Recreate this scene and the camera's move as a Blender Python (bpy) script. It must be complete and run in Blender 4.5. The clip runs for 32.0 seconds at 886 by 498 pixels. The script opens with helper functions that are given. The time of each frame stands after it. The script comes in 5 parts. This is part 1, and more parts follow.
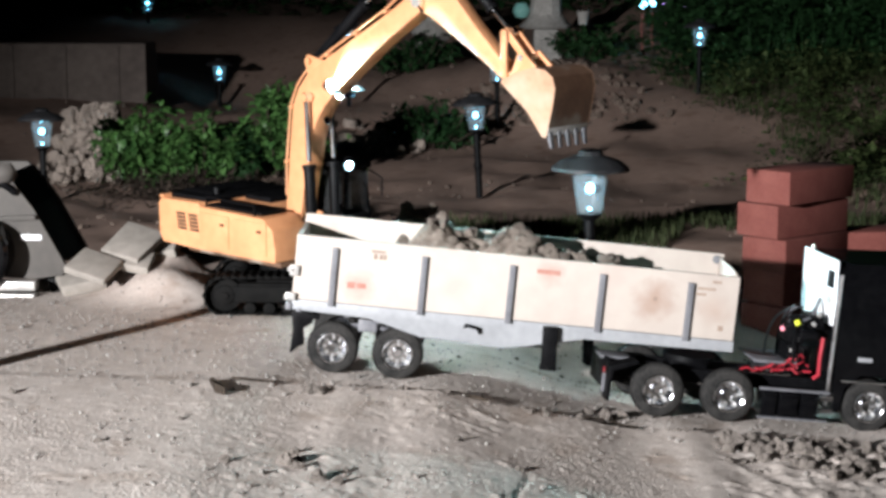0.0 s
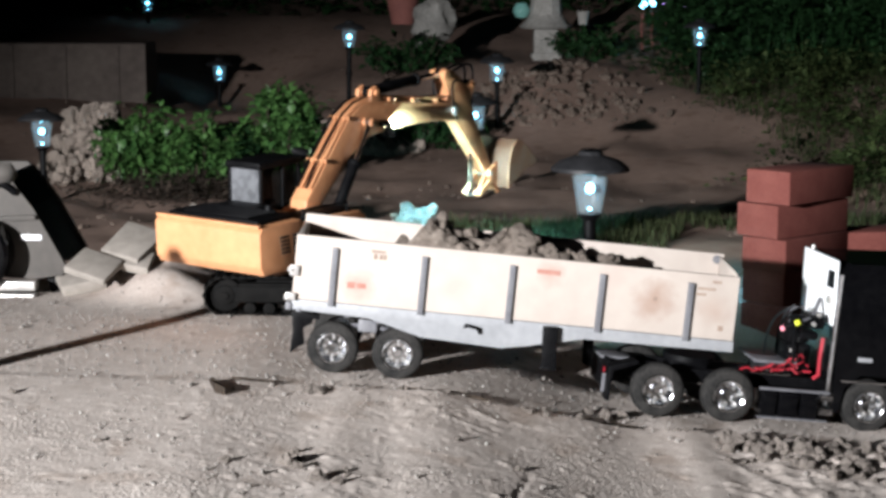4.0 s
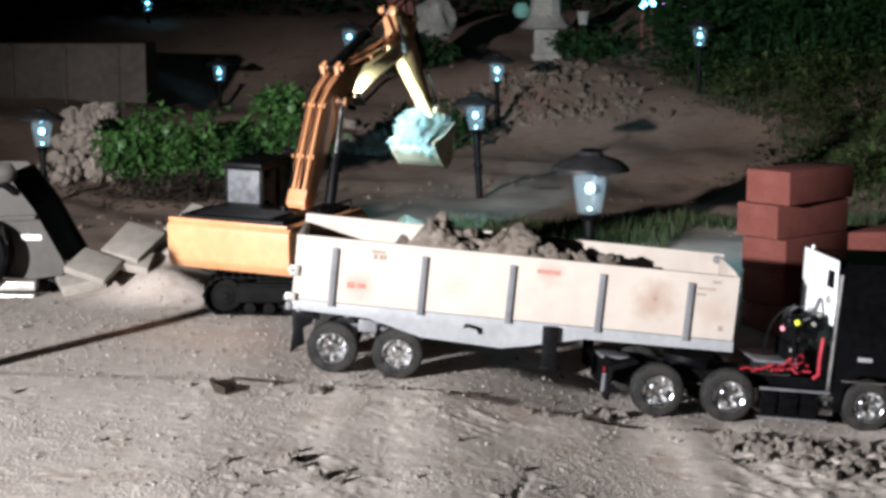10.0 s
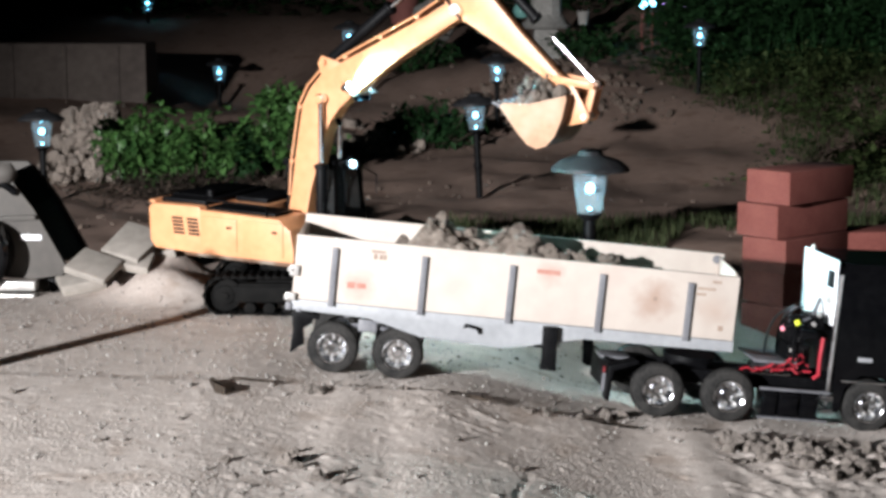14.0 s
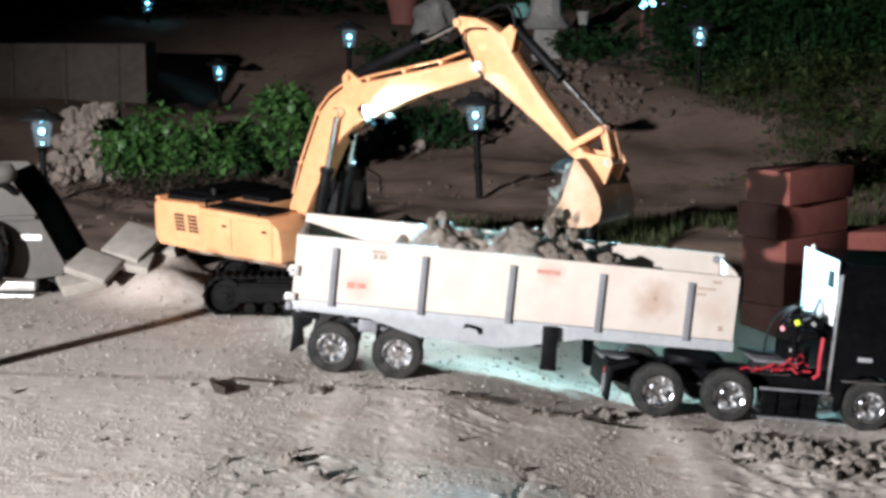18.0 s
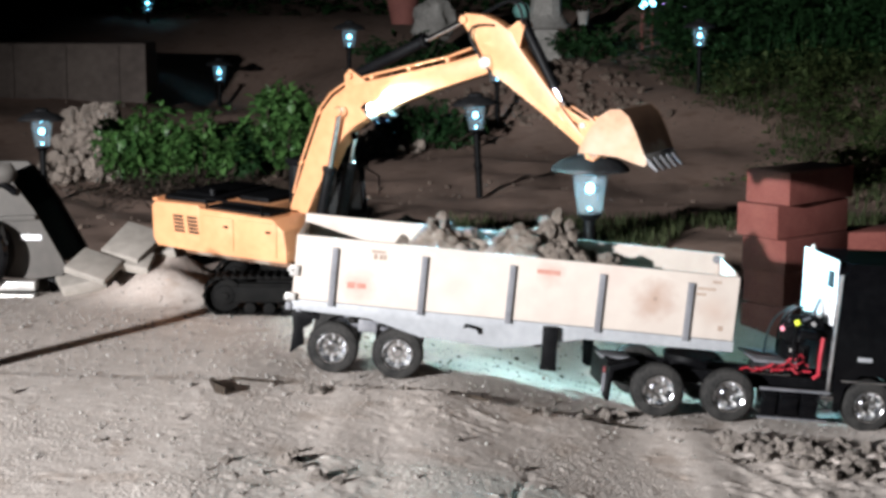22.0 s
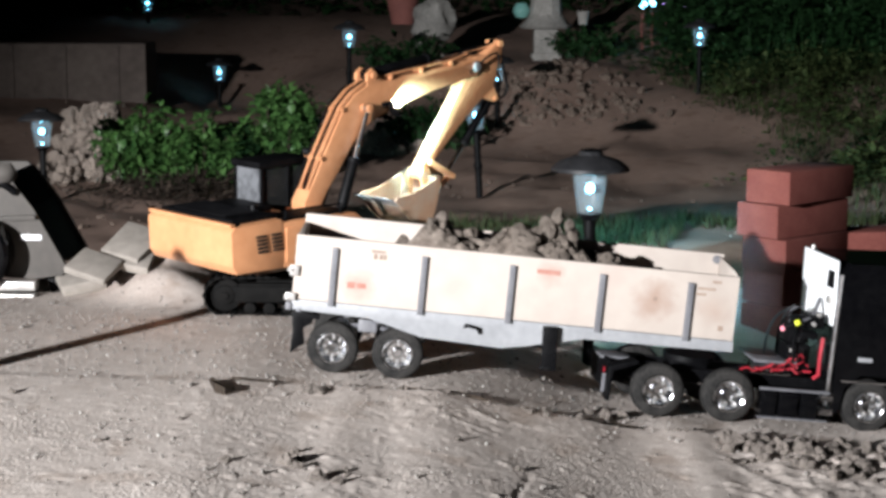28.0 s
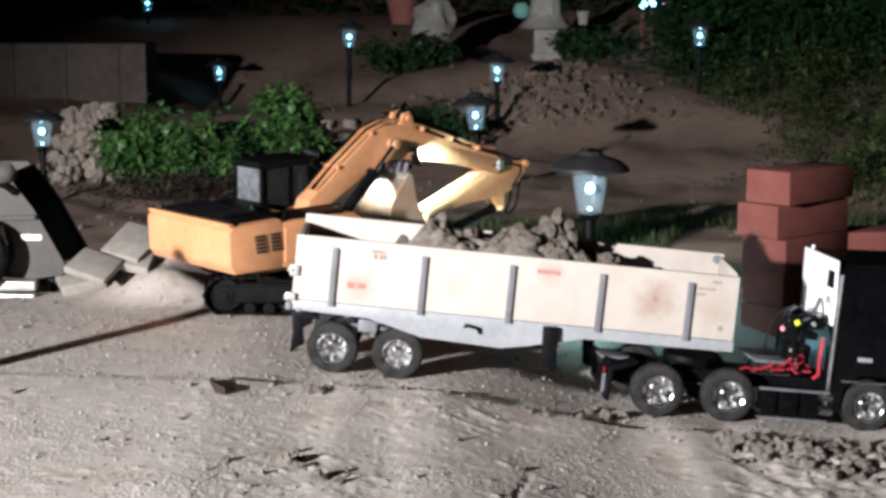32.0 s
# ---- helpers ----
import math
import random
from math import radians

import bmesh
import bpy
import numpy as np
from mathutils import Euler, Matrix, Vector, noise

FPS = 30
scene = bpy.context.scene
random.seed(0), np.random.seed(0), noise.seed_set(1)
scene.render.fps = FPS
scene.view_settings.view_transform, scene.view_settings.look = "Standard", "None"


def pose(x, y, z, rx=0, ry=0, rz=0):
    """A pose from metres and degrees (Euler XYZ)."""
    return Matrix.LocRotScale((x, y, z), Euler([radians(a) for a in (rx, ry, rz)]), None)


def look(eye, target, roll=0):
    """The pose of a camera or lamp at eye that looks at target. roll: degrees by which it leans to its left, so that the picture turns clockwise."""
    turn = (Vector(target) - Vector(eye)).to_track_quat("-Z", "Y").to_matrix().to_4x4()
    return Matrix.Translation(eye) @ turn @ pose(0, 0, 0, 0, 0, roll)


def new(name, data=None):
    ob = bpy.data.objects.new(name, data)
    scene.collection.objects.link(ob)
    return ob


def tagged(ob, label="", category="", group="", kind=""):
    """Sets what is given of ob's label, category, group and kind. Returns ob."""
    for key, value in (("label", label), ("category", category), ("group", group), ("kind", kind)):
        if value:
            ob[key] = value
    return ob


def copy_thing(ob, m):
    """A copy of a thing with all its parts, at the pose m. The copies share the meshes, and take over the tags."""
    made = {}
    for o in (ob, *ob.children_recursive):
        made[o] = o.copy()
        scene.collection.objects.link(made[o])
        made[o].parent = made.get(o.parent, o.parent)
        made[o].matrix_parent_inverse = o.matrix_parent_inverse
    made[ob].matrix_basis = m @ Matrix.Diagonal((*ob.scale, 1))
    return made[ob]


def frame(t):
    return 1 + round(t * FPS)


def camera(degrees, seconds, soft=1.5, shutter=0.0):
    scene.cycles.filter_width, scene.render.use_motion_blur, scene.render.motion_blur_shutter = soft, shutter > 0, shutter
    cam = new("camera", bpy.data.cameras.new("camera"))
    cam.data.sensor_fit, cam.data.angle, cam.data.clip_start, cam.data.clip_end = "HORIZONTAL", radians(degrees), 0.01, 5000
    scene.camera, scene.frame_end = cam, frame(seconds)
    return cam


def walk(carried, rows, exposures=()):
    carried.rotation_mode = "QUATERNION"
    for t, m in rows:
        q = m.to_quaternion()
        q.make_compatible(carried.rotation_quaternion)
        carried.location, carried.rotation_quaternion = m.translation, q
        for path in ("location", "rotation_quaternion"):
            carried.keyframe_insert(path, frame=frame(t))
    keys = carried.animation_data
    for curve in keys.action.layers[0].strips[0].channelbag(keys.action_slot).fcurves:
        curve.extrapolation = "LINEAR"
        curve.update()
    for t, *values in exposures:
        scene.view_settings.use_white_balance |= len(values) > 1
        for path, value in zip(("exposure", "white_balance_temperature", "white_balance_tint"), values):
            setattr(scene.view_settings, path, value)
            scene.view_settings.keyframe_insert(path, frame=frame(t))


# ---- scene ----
cam = camera(28.385, 32.0, soft=3.3, shutter=0.7)
EYE = (0.0, 0.0, 0.585)
walk(cam, [(0.0, pose(*EYE, 90 - 8.458, 0, 0)), (32.0, pose(*EYE, 90 - 8.458, 0, 0))])
scene.view_settings.exposure = 0.0

# ---- night sky and the flood lamp out of view ----
world = bpy.data.worlds.new("night")
world.use_nodes = True
scene.world = world
world.node_tree.nodes["Background"].inputs[0].default_value = (0.30, 0.42, 0.75, 1)
world.node_tree.nodes["Background"].inputs[1].default_value = 0.0007

def flood_lamp(name, watts, at, target, cone, colour, blend):
    lamp = new(name, bpy.data.lights.new(name, "SPOT"))
    lamp.data.energy, lamp.data.color, lamp.data.shadow_soft_size = watts, colour, 0.05
    lamp.data.spot_size, lamp.data.spot_blend = radians(cone), blend
    lamp.matrix_world = look(at, target)


flood_lamp("flood_lamp", 3250, (-2.75, -1.3, 1.08), (-0.28, 3.3, -0.04), 55, (0.945, 0.955, 0.985), 0.9)


# ---- materials ----
def shader(name):
    m = bpy.data.materials.new(name)
    m.use_nodes = True
    return m, m.node_tree.nodes, m.node_tree.links, m.node_tree.nodes["Principled BSDF"]


def surface(name, a, b, scale=20.0, rough=0.6, metal=0.0, bump=0.2, fine=6.0, depth=0.002, spots=None, per_piece=0.0, coat=0.0, spec=0.5):
    """Two colours mixed by noise at two scales, with relief."""
    m, n, l, p = shader(name)
    tc = n.new("ShaderNodeTexCoord")
    big = n.new("ShaderNodeTexNoise")
    big.inputs["Scale"].default_value = scale
    big.inputs["Detail"].default_value = 6
    small = n.new("ShaderNodeTexNoise")
    small.inputs["Scale"].default_value = scale * fine
    small.inputs["Detail"].default_value = 4
    l.new(tc.outputs["Object"], big.inputs["Vector"])
    l.new(tc.outputs["Object"], small.inputs["Vector"])
    mix = n.new("ShaderNodeMath")
    mix.operation = "MULTIPLY_ADD"
    mix.inputs[1].default_value = 0.45
    l.new(small.outputs["Fac"], mix.inputs[0])
    half = n.new("ShaderNodeMath")
    half.operation = "MULTIPLY"
    half.inputs[1].default_value = 0.55
    l.new(big.outputs["Fac"], half.inputs[0])
    l.new(half.outputs[0], mix.inputs[2])
    ramp = n.new("ShaderNodeValToRGB")
    ramp.color_ramp.elements[0].position, ramp.color_ramp.elements[1].position = 0.36, 0.64
    ramp.color_ramp.elements[0].color, ramp.color_ramp.elements[1].color = (*a, 1), (*b, 1)
    l.new(mix.outputs[0], ramp.inputs[0])
    colour = ramp.outputs[0]
    if spots:
        sp = n.new("ShaderNodeTexNoise")
        sp.inputs["Scale"].default_value = spots[1]
        sp.inputs["Detail"].default_value = 3
        l.new(tc.outputs["Object"], sp.inputs["Vector"])
        sr = n.new("ShaderNodeValToRGB")
        sr.color_ramp.elements[0].position, sr.color_ramp.elements[1].position = spots[2], spots[2] + 0.12
        l.new(sp.outputs["Fac"], sr.inputs[0])
        mc = n.new("ShaderNodeMixRGB")
        l.new(sr.outputs[0], mc.inputs[0])
        l.new(colour, mc.inputs[1])
        mc.inputs[2].default_value = (*spots[0], 1)
        colour = mc.outputs[0]
    if per_piece:
        info = n.new("ShaderNodeObjectInfo")
        hv = n.new("ShaderNodeHueSaturation")
        mr = n.new("ShaderNodeMapRange")
        mr.inputs["To Min"].default_value, mr.inputs["To Max"].default_value = 1 - per_piece, 1 + per_piece
        l.new(info.outputs["Random"], mr.inputs["Value"])
        l.new(mr.outputs[0], hv.inputs["Value"])
        l.new(colour, hv.inputs["Color"])
        colour = hv.outputs[0]
    l.new(colour, p.inputs["Base Color"])
    rr = n.new("ShaderNodeMapRange")
    rr.inputs["To Min"].default_value, rr.inputs["To Max"].default_value = max(0.03, rough - 0.12), min(1, rough + 0.12)
    l.new(small.outputs["Fac"], rr.inputs["Value"])
    l.new(rr.outputs[0], p.inputs["Roughness"])
    p.inputs["Metallic"].default_value = metal
    p.inputs["Coat Weight"].default_value = coat
    p.inputs["Specular IOR Level"].default_value = spec
    if bump:
        bp = n.new("ShaderNodeBump")
        bp.inputs["Strength"].default_value = bump
        bp.inputs["Distance"].default_value = depth
        l.new(mix.outputs[0], bp.inputs["Height"])
        l.new(bp.outputs[0], p.inputs["Normal"])
    return m


def glow(name, colour, strength):
    m, n, l, p = shader(name)
    p.inputs["Base Color"].default_value = (*colour, 1)
    p.inputs["Emission Color"].default_value = (*colour, 1)
    p.inputs["Emission Strength"].default_value = strength
    return m


def clear(name, colour=(1, 1, 1), rough=0.05, through_light=1.0):
    m, n, l, p = shader(name)
    p.inputs["Base Color"].default_value = (*colour, 1)
    p.inputs["Transmission Weight"].default_value = through_light
    p.inputs["Roughness"].default_value = rough
    p.inputs["IOR"].default_value = 1.04
    return m


def soil_material():
    m = surface("soil", (0.455, 0.395, 0.352), (0.575, 0.512, 0.465), 26, 0.95, bump=0.12, fine=9, depth=0.003, spots=((0.40, 0.332, 0.285), 11.0, 0.58), spec=0.2)
    n, l, p = m.node_tree.nodes, m.node_tree.links, m.node_tree.nodes["Principled BSDF"]
    tc = n.new("ShaderNodeTexCoord")
    v = n.new("ShaderNodeTexVoronoi")
    v.inputs["Scale"].default_value = 190
    v.inputs["Randomness"].default_value = 1.0
    l.new(tc.outputs["Object"], v.inputs["Vector"])
    g = n.new("ShaderNodeTexNoise")
    g.inputs["Scale"].default_value = 420
    l.new(tc.outputs["Object"], g.inputs["Vector"])
    patch = n.new("ShaderNodeTexNoise")
    patch.inputs["Scale"].default_value = 5
    l.new(tc.outputs["Object"], patch.inputs["Vector"])
    pr = n.new("ShaderNodeMapRange")
    pr.inputs["From Min"].default_value, pr.inputs["From Max"].default_value = 0.40, 0.62
    pr.inputs["To Min"].default_value, pr.inputs["To Max"].default_value = 0.15, 0.9
    l.new(patch.outputs["Fac"], pr.inputs["Value"])
    mul = n.new("ShaderNodeMath")
    mul.operation = "MULTIPLY"
    l.new(v.outputs["Distance"], mul.inputs[0])
    l.new(pr.outputs[0], mul.inputs[1])
    add = n.new("ShaderNodeMath")
    add.operation = "MULTIPLY_ADD"
    add.inputs[1].default_value = 0.35
    l.new(g.outputs["Fac"], add.inputs[0])
    l.new(mul.outputs[0], add.inputs[2])
    bp = n.new("ShaderNodeBump")
    bp.inputs["Strength"].default_value = 0.35
    bp.inputs["Distance"].default_value = 0.004
    l.new(add.outputs[0], bp.inputs["Height"])
    # the soil further back is darker and browner
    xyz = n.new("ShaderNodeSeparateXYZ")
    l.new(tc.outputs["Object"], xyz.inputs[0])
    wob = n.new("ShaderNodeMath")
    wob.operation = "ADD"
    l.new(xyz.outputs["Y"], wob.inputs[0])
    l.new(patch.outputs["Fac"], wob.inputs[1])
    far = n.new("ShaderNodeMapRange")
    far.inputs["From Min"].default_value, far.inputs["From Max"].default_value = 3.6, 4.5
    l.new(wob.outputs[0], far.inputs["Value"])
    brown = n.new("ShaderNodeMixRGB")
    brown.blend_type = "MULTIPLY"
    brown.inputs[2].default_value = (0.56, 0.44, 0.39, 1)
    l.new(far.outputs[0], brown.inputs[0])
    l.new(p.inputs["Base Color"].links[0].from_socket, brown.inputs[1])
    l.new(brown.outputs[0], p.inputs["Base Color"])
    old = p.inputs["Normal"].links[0].from_socket
    l.new(old, bp.inputs["Normal"])
    l.new(bp.outputs[0], p.inputs["Normal"])
    return m


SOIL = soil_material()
GRAVEL = surface("gravel", (0.17, 0.152, 0.137), (0.29, 0.265, 0.245), 30, 0.95, bump=0.5, per_piece=0.3, spec=0.2)
DIRT = surface("fresh_dirt", (0.135, 0.108, 0.090), (0.26, 0.22, 0.185), 25, 0.97, bump=0.9, depth=0.004, per_piece=0.2, spec=0.2)
ROCK = surface("rubble_stone", (0.15, 0.118, 0.098), (0.31, 0.262, 0.222), 14, 0.9, bump=0.6, per_piece=0.25, spec=0.2)
SLAB = surface("concrete_slab", (0.20, 0.178, 0.155), (0.28, 0.252, 0.222), 12, 0.92, bump=0.4, per_piece=0.1, spec=0.2)
WALLTIMBER = surface("weathered_boarding", (0.085, 0.068, 0.060), (0.145, 0.118, 0.102), 5, 0.9, bump=0.3, spec=0.2)
PLY = surface("pale_plywood", (0.40, 0.345, 0.305), (0.46, 0.405, 0.36), 6, 0.7, bump=0.12, spots=((0.41, 0.31, 0.26), 6.5, 0.64), spec=0.2)


def stain(m, at, r, colour, amount):
    """A soft round stain about a point of the board."""
    n, l, p = m.node_tree.nodes, m.node_tree.links, m.node_tree.nodes["Principled BSDF"]
    tc = n.new("ShaderNodeTexCoord")
    wob = n.new("ShaderNodeTexNoise")
    wob.inputs["Scale"].default_value = 45
    l.new(tc.outputs["Object"], wob.inputs["Vector"])
    d = n.new("ShaderNodeVectorMath")
    d.operation = "DISTANCE"
    d.inputs[1].default_value = at
    l.new(tc.outputs["Object"], d.inputs[0])
    mr = n.new("ShaderNodeMath")
    mr.operation = "MULTIPLY_ADD"
    mr.inputs[1].default_value = r
    l.new(wob.outputs["Fac"], mr.inputs[0])
    l.new(d.outputs["Value"], mr.inputs[2])
    f = n.new("ShaderNodeMapRange")
    f.inputs["From Min"].default_value, f.inputs["From Max"].default_value = 0.45 * r, 1.5 * r
    f.inputs["To Min"].default_value, f.inputs["To Max"].default_value = amount, 0.0
    l.new(mr.outputs[0], f.inputs["Value"])
    mix = n.new("ShaderNodeMixRGB")
    mix.inputs[2].default_value = (*colour, 1)
    l.new(f.outputs[0], mix.inputs[0])
    l.new(p.inputs["Base Color"].links[0].from_socket, mix.inputs[1])
    l.new(mix.outputs[0], p.inputs["Base Color"])


PLYNEAR = surface("stained_plywood", (0.395, 0.338, 0.298), (0.45, 0.395, 0.35), 6, 0.7, bump=0.12, spots=((0.42, 0.34, 0.30), 6.5, 0.64), spec=0.2)
stain(PLYNEAR, (0.562, 0.0, 0.052), 0.040, (0.27, 0.165, 0.12), 0.85)
stain(PLYNEAR, (0.100, 0.0, 0.030), 0.032, (0.34, 0.185, 0.15), 0.75)
stain(PLYNEAR, (0.395, 0.0, 0.078), 0.026, (0.34, 0.18, 0.14), 0.6)
stain(PLYNEAR, (0.655, 0.0, 0.045), 0.030, (0.33, 0.23, 0.18), 0.6)
GREY = surface("grey_paint", (0.23, 0.235, 0.245), (0.30, 0.305, 0.315), 14, 0.45, bump=0.1)
DARKGREY = surface("dark_grey_metal", (0.09, 0.09, 0.10), (0.16, 0.16, 0.17), 30, 0.5, bump=0.2)
BLACK = surface("black_plastic", (0.0015, 0.0015, 0.002), (0.0045, 0.0045, 0.005), 30, 0.5, bump=0.1, spec=0.10)
TRACKBLACK = surface("black_track_steel", (0.002, 0.002, 0.002), (0.007, 0.0065, 0.006), 40, 0.8, bump=0.2, spec=0.10)
CAPBLACK = surface("dusty_black_cap", (0.014, 0.014, 0.015), (0.028, 0.028, 0.03), 20, 0.45, bump=0.1, spec=0.18)
BLACKGLOSS = surface("black_gloss_paint", (0.0015, 0.0015, 0.002), (0.004, 0.004, 0.0045), 12, 0.15, bump=0.02, coat=0.05, spec=0.15)
RUBBER = surface("dusty_rubber", (0.007, 0.007, 0.007), (0.034, 0.032, 0.030), 35, 0.85, bump=0.4, spec=0.18)
CHROME = surface("chrome", (0.75, 0.76, 0.78), (0.85, 0.86, 0.88), 20, 0.14, metal=1.0, bump=0.05)
ORANGE = surface("orange_yellow_paint", (0.53, 0.235, 0.108), (0.63, 0.30, 0.145), 10, 0.42, bump=0.05, spots=((0.48, 0.23, 0.11), 14, 0.66), coat=0.15)
# dirty steel brown, with the shade on the bucket's back put into the colour
SHADEDSTEEL = surface("dirty_shaded_steel", (0.075, 0.034, 0.017), (0.14, 0.075, 0.042), 22, 0.7, bump=0.3, spots=((0.20, 0.16, 0.125), 16, 0.55))
BUCKETSIDE = surface("dusty_bucket_side", (0.35, 0.19, 0.112), (0.44, 0.275, 0.175), 18, 0.7, bump=0.3, spots=((0.42, 0.30, 0.215), 12, 0.56))
STEEL = surface("worn_steel", (0.42, 0.40, 0.38), (0.60, 0.58, 0.55), 30, 0.4, metal=0.7, bump=0.2)
REDBRICK = surface("red_brick", (0.125, 0.036, 0.029), (0.175, 0.058, 0.047), 26, 0.9, bump=0.5, per_piece=0.15, spec=0.2)
RED = surface("red_cable", (0.26, 0.012, 0.02), (0.36, 0.02, 0.035), 20, 0.4, bump=0)
WHITE = surface("white_plastic", (0.70, 0.71, 0.72), (0.80, 0.81, 0.82), 20, 0.4, bump=0.03)
STONEWARE = surface("weathered_statuary", (0.20, 0.19, 0.175), (0.34, 0.325, 0.30), 12, 0.85, bump=0.3)
SPOIL = surface("brown_spoil", (0.085, 0.062, 0.050), (0.17, 0.13, 0.104), 14, 0.95, bump=0.6, per_piece=0.25, spec=0.2)
TERRACOTTA = surface("terracotta", (0.17, 0.058, 0.048), (0.23, 0.085, 0.068), 12, 0.85, bump=0.2)
LEAF = surface("green_leaf", (0.022, 0.072, 0.016), (0.072, 0.155, 0.040), 18, 0.5, bump=0.1)
DARKLEAF = surface("dark_leaf", (0.006, 0.024, 0.008), (0.020, 0.055, 0.017), 16, 0.6, bump=0.1, spec=0.2)
WEED = surface("olive_weed_leaf", (0.013, 0.030, 0.009), (0.060, 0.080, 0.026), 7, 0.7, bump=0.1, spec=0.2)
GRASS = surface("dry_grass", (0.016, 0.026, 0.009), (0.046, 0.054, 0.022), 16, 0.8, bump=0.1, spec=0.2)
TWIG = surface("twig_bark", (0.016, 0.012, 0.009), (0.045, 0.033, 0.024), 30, 0.9, bump=0.2, spec=0.2)
BORE = surface("lamp_bore_velvet", (0.0, 0.0, 0.0), (0.0002, 0.0002, 0.0002), 30, 1.0, bump=0, spec=0.0)
LED = glow("white_led", (0.22, 0.70, 1.0), 14.0)
LENS = clear("clear_lens", (0.86, 0.96, 1.0), 0.10, 0.96)
GLASS = clear("cab_glass", (0.35, 0.36, 0.36), 0.04, 0.97)
WORKLIGHT = glow("cab_lamp_led", (0.50, 0.85, 1.0), 600.0)
# the next two glow in added emitters that throw the boom lamps' narrow beams
BEAMFILL = glow("beam_fill_glow", (0.24, 0.72, 1.0), 620000.0)
SIDEFILL = glow("side_fill_glow", (0.22, 0.64, 1.0), 420000.0)
UNDERLIGHT = glow("under_lamp_led", (0.72, 0.95, 1.0), 34000.0)
BOOMLIGHT = glow("boom_lamp_led", (0.46, 0.88, 0.96), 32000.0)


# ---- mesh helpers ----
def bm_from(verts, faces):
    bm = bmesh.new()
    vs = [bm.verts.new(v) for v in verts]
    for f in faces:
        bm.faces.new([vs[i] for i in f])
    bmesh.ops.recalc_face_normals(bm, faces=bm.faces)
    return bm


def bevelled(bm, r, seg=2):
    if r > 0:
        bmesh.ops.bevel(bm, geom=list(bm.edges), offset=r, segments=seg, profile=0.6, affect="EDGES", clamp_overlap=True)
    return bm


def box(sx, sy, sz, at=(0, 0, 0), r=0.0, rot=None):
    bm = bmesh.new()
    bmesh.ops.create_cube(bm, size=1.0, matrix=Matrix.Diagonal((sx, sy, sz, 1)))
    bevelled(bm, r)
    m = Matrix.Translation(at) @ (rot or Matrix())
    bm.transform(m)
    return bm


def cyl(r, h, at=(0, 0, 0), axis="Z", seg=24, r2=None, bevel=0.0):
    bm = bmesh.new()
    bmesh.ops.create_cone(bm, cap_ends=True, segments=seg, radius1=r, radius2=r if r2 is None else r2, depth=h)
    if bevel:
        rim = [e for e in bm.edges if len(e.link_faces) == 2 and abs(e.calc_face_angle(0)) > 0.7]
        bmesh.ops.bevel(bm, geom=rim, offset=bevel, segments=2, profile=0.6, affect="EDGES", clamp_overlap=True)
    turn = {"Z": Matrix(), "X": Matrix.Rotation(radians(90), 4, "Y"), "Y": Matrix.Rotation(radians(-90), 4, "X")}[axis]
    bm.transform(Matrix.Translation(at) @ turn)
    return bm


def lathe(profile, seg=24, at=(0, 0, 0), turn=None):
    """profile: (radius, height) from bottom to top."""
    bm = bmesh.new()
    rings = []
    for r, z in profile:
        if r < 1e-6:
            rings.append([bm.verts.new((0, 0, z))])
        else:
            rings.append([bm.verts.new((r * math.cos(2 * math.pi * i / seg), r * math.sin(2 * math.pi * i / seg), z)) for i in range(seg)])
    for a, b in zip(rings, rings[1:]):
        for i in range(seg):
            q = [a[i % len(a)], a[(i + 1) % len(a)], b[(i + 1) % len(b)], b[i % len(b)]]
            q = list(dict.fromkeys(q))
            if len(q) > 2:
                bm.faces.new(q)
    bmesh.ops.recalc_face_normals(bm, faces=bm.faces)
    bm.transform(Matrix.Translation(at) @ (turn or Matrix()))
    return bm


def prism(outline, y0, y1, r=0.0):
    """An outline in x and z, drawn out from y0 to y1."""
    n = len(outline)
    bm = bm_from([(x, y0, z) for x, z in outline] + [(x, y1, z) for x, z in outline],
                 [list(range(n)), list(range(2 * n - 1, n - 1, -1))] + [[i, (i + 1) % n, n + (i + 1) % n, n + i] for i in range(n)])
    return bevelled(bm, r)


def tube(points, r, seg=8):
    bm = bmesh.new()
    pts = [Vector(p) for p in points]
    rings = []
    side = None
    for i, p in enumerate(pts):
        d = (pts[min(i + 1, len(pts) - 1)] - pts[max(i - 1, 0)]).normalized()
        if side is None:
            side = d.orthogonal().normalized()
        side = (side - d * side.dot(d)).normalized()
        up = d.cross(side)
        rings.append([bm.verts.new(p + r * (math.cos(2 * math.pi * k / seg) * side + math.sin(2 * math.pi * k / seg) * up)) for k in range(seg)])
    for a, b in zip(rings, rings[1:]):
        for k in range(seg):
            bm.faces.new((a[k], a[(k + 1) % seg], b[(k + 1) % seg], b[k]))
    bm.faces.new(rings[0][::-1])
    bm.faces.new(rings[-1])
    return bm


def arc(p, q, sag, n=10):
    """A hanging or bulging line from p to q, moved by sag in the middle."""
    p, q, sag = Vector(p), Vector(q), Vector(sag)
    return [p.lerp(q, i / n) + sag * math.sin(math.pi * i / n) for i in range(n + 1)]


def joined(*bms):
    out = bmesh.new()
    for b in bms:
        m = bpy.data.meshes.new("tmp")
        b.to_mesh(m)
        out.from_mesh(m)
        bpy.data.meshes.remove(m)
        b.free()
    return out


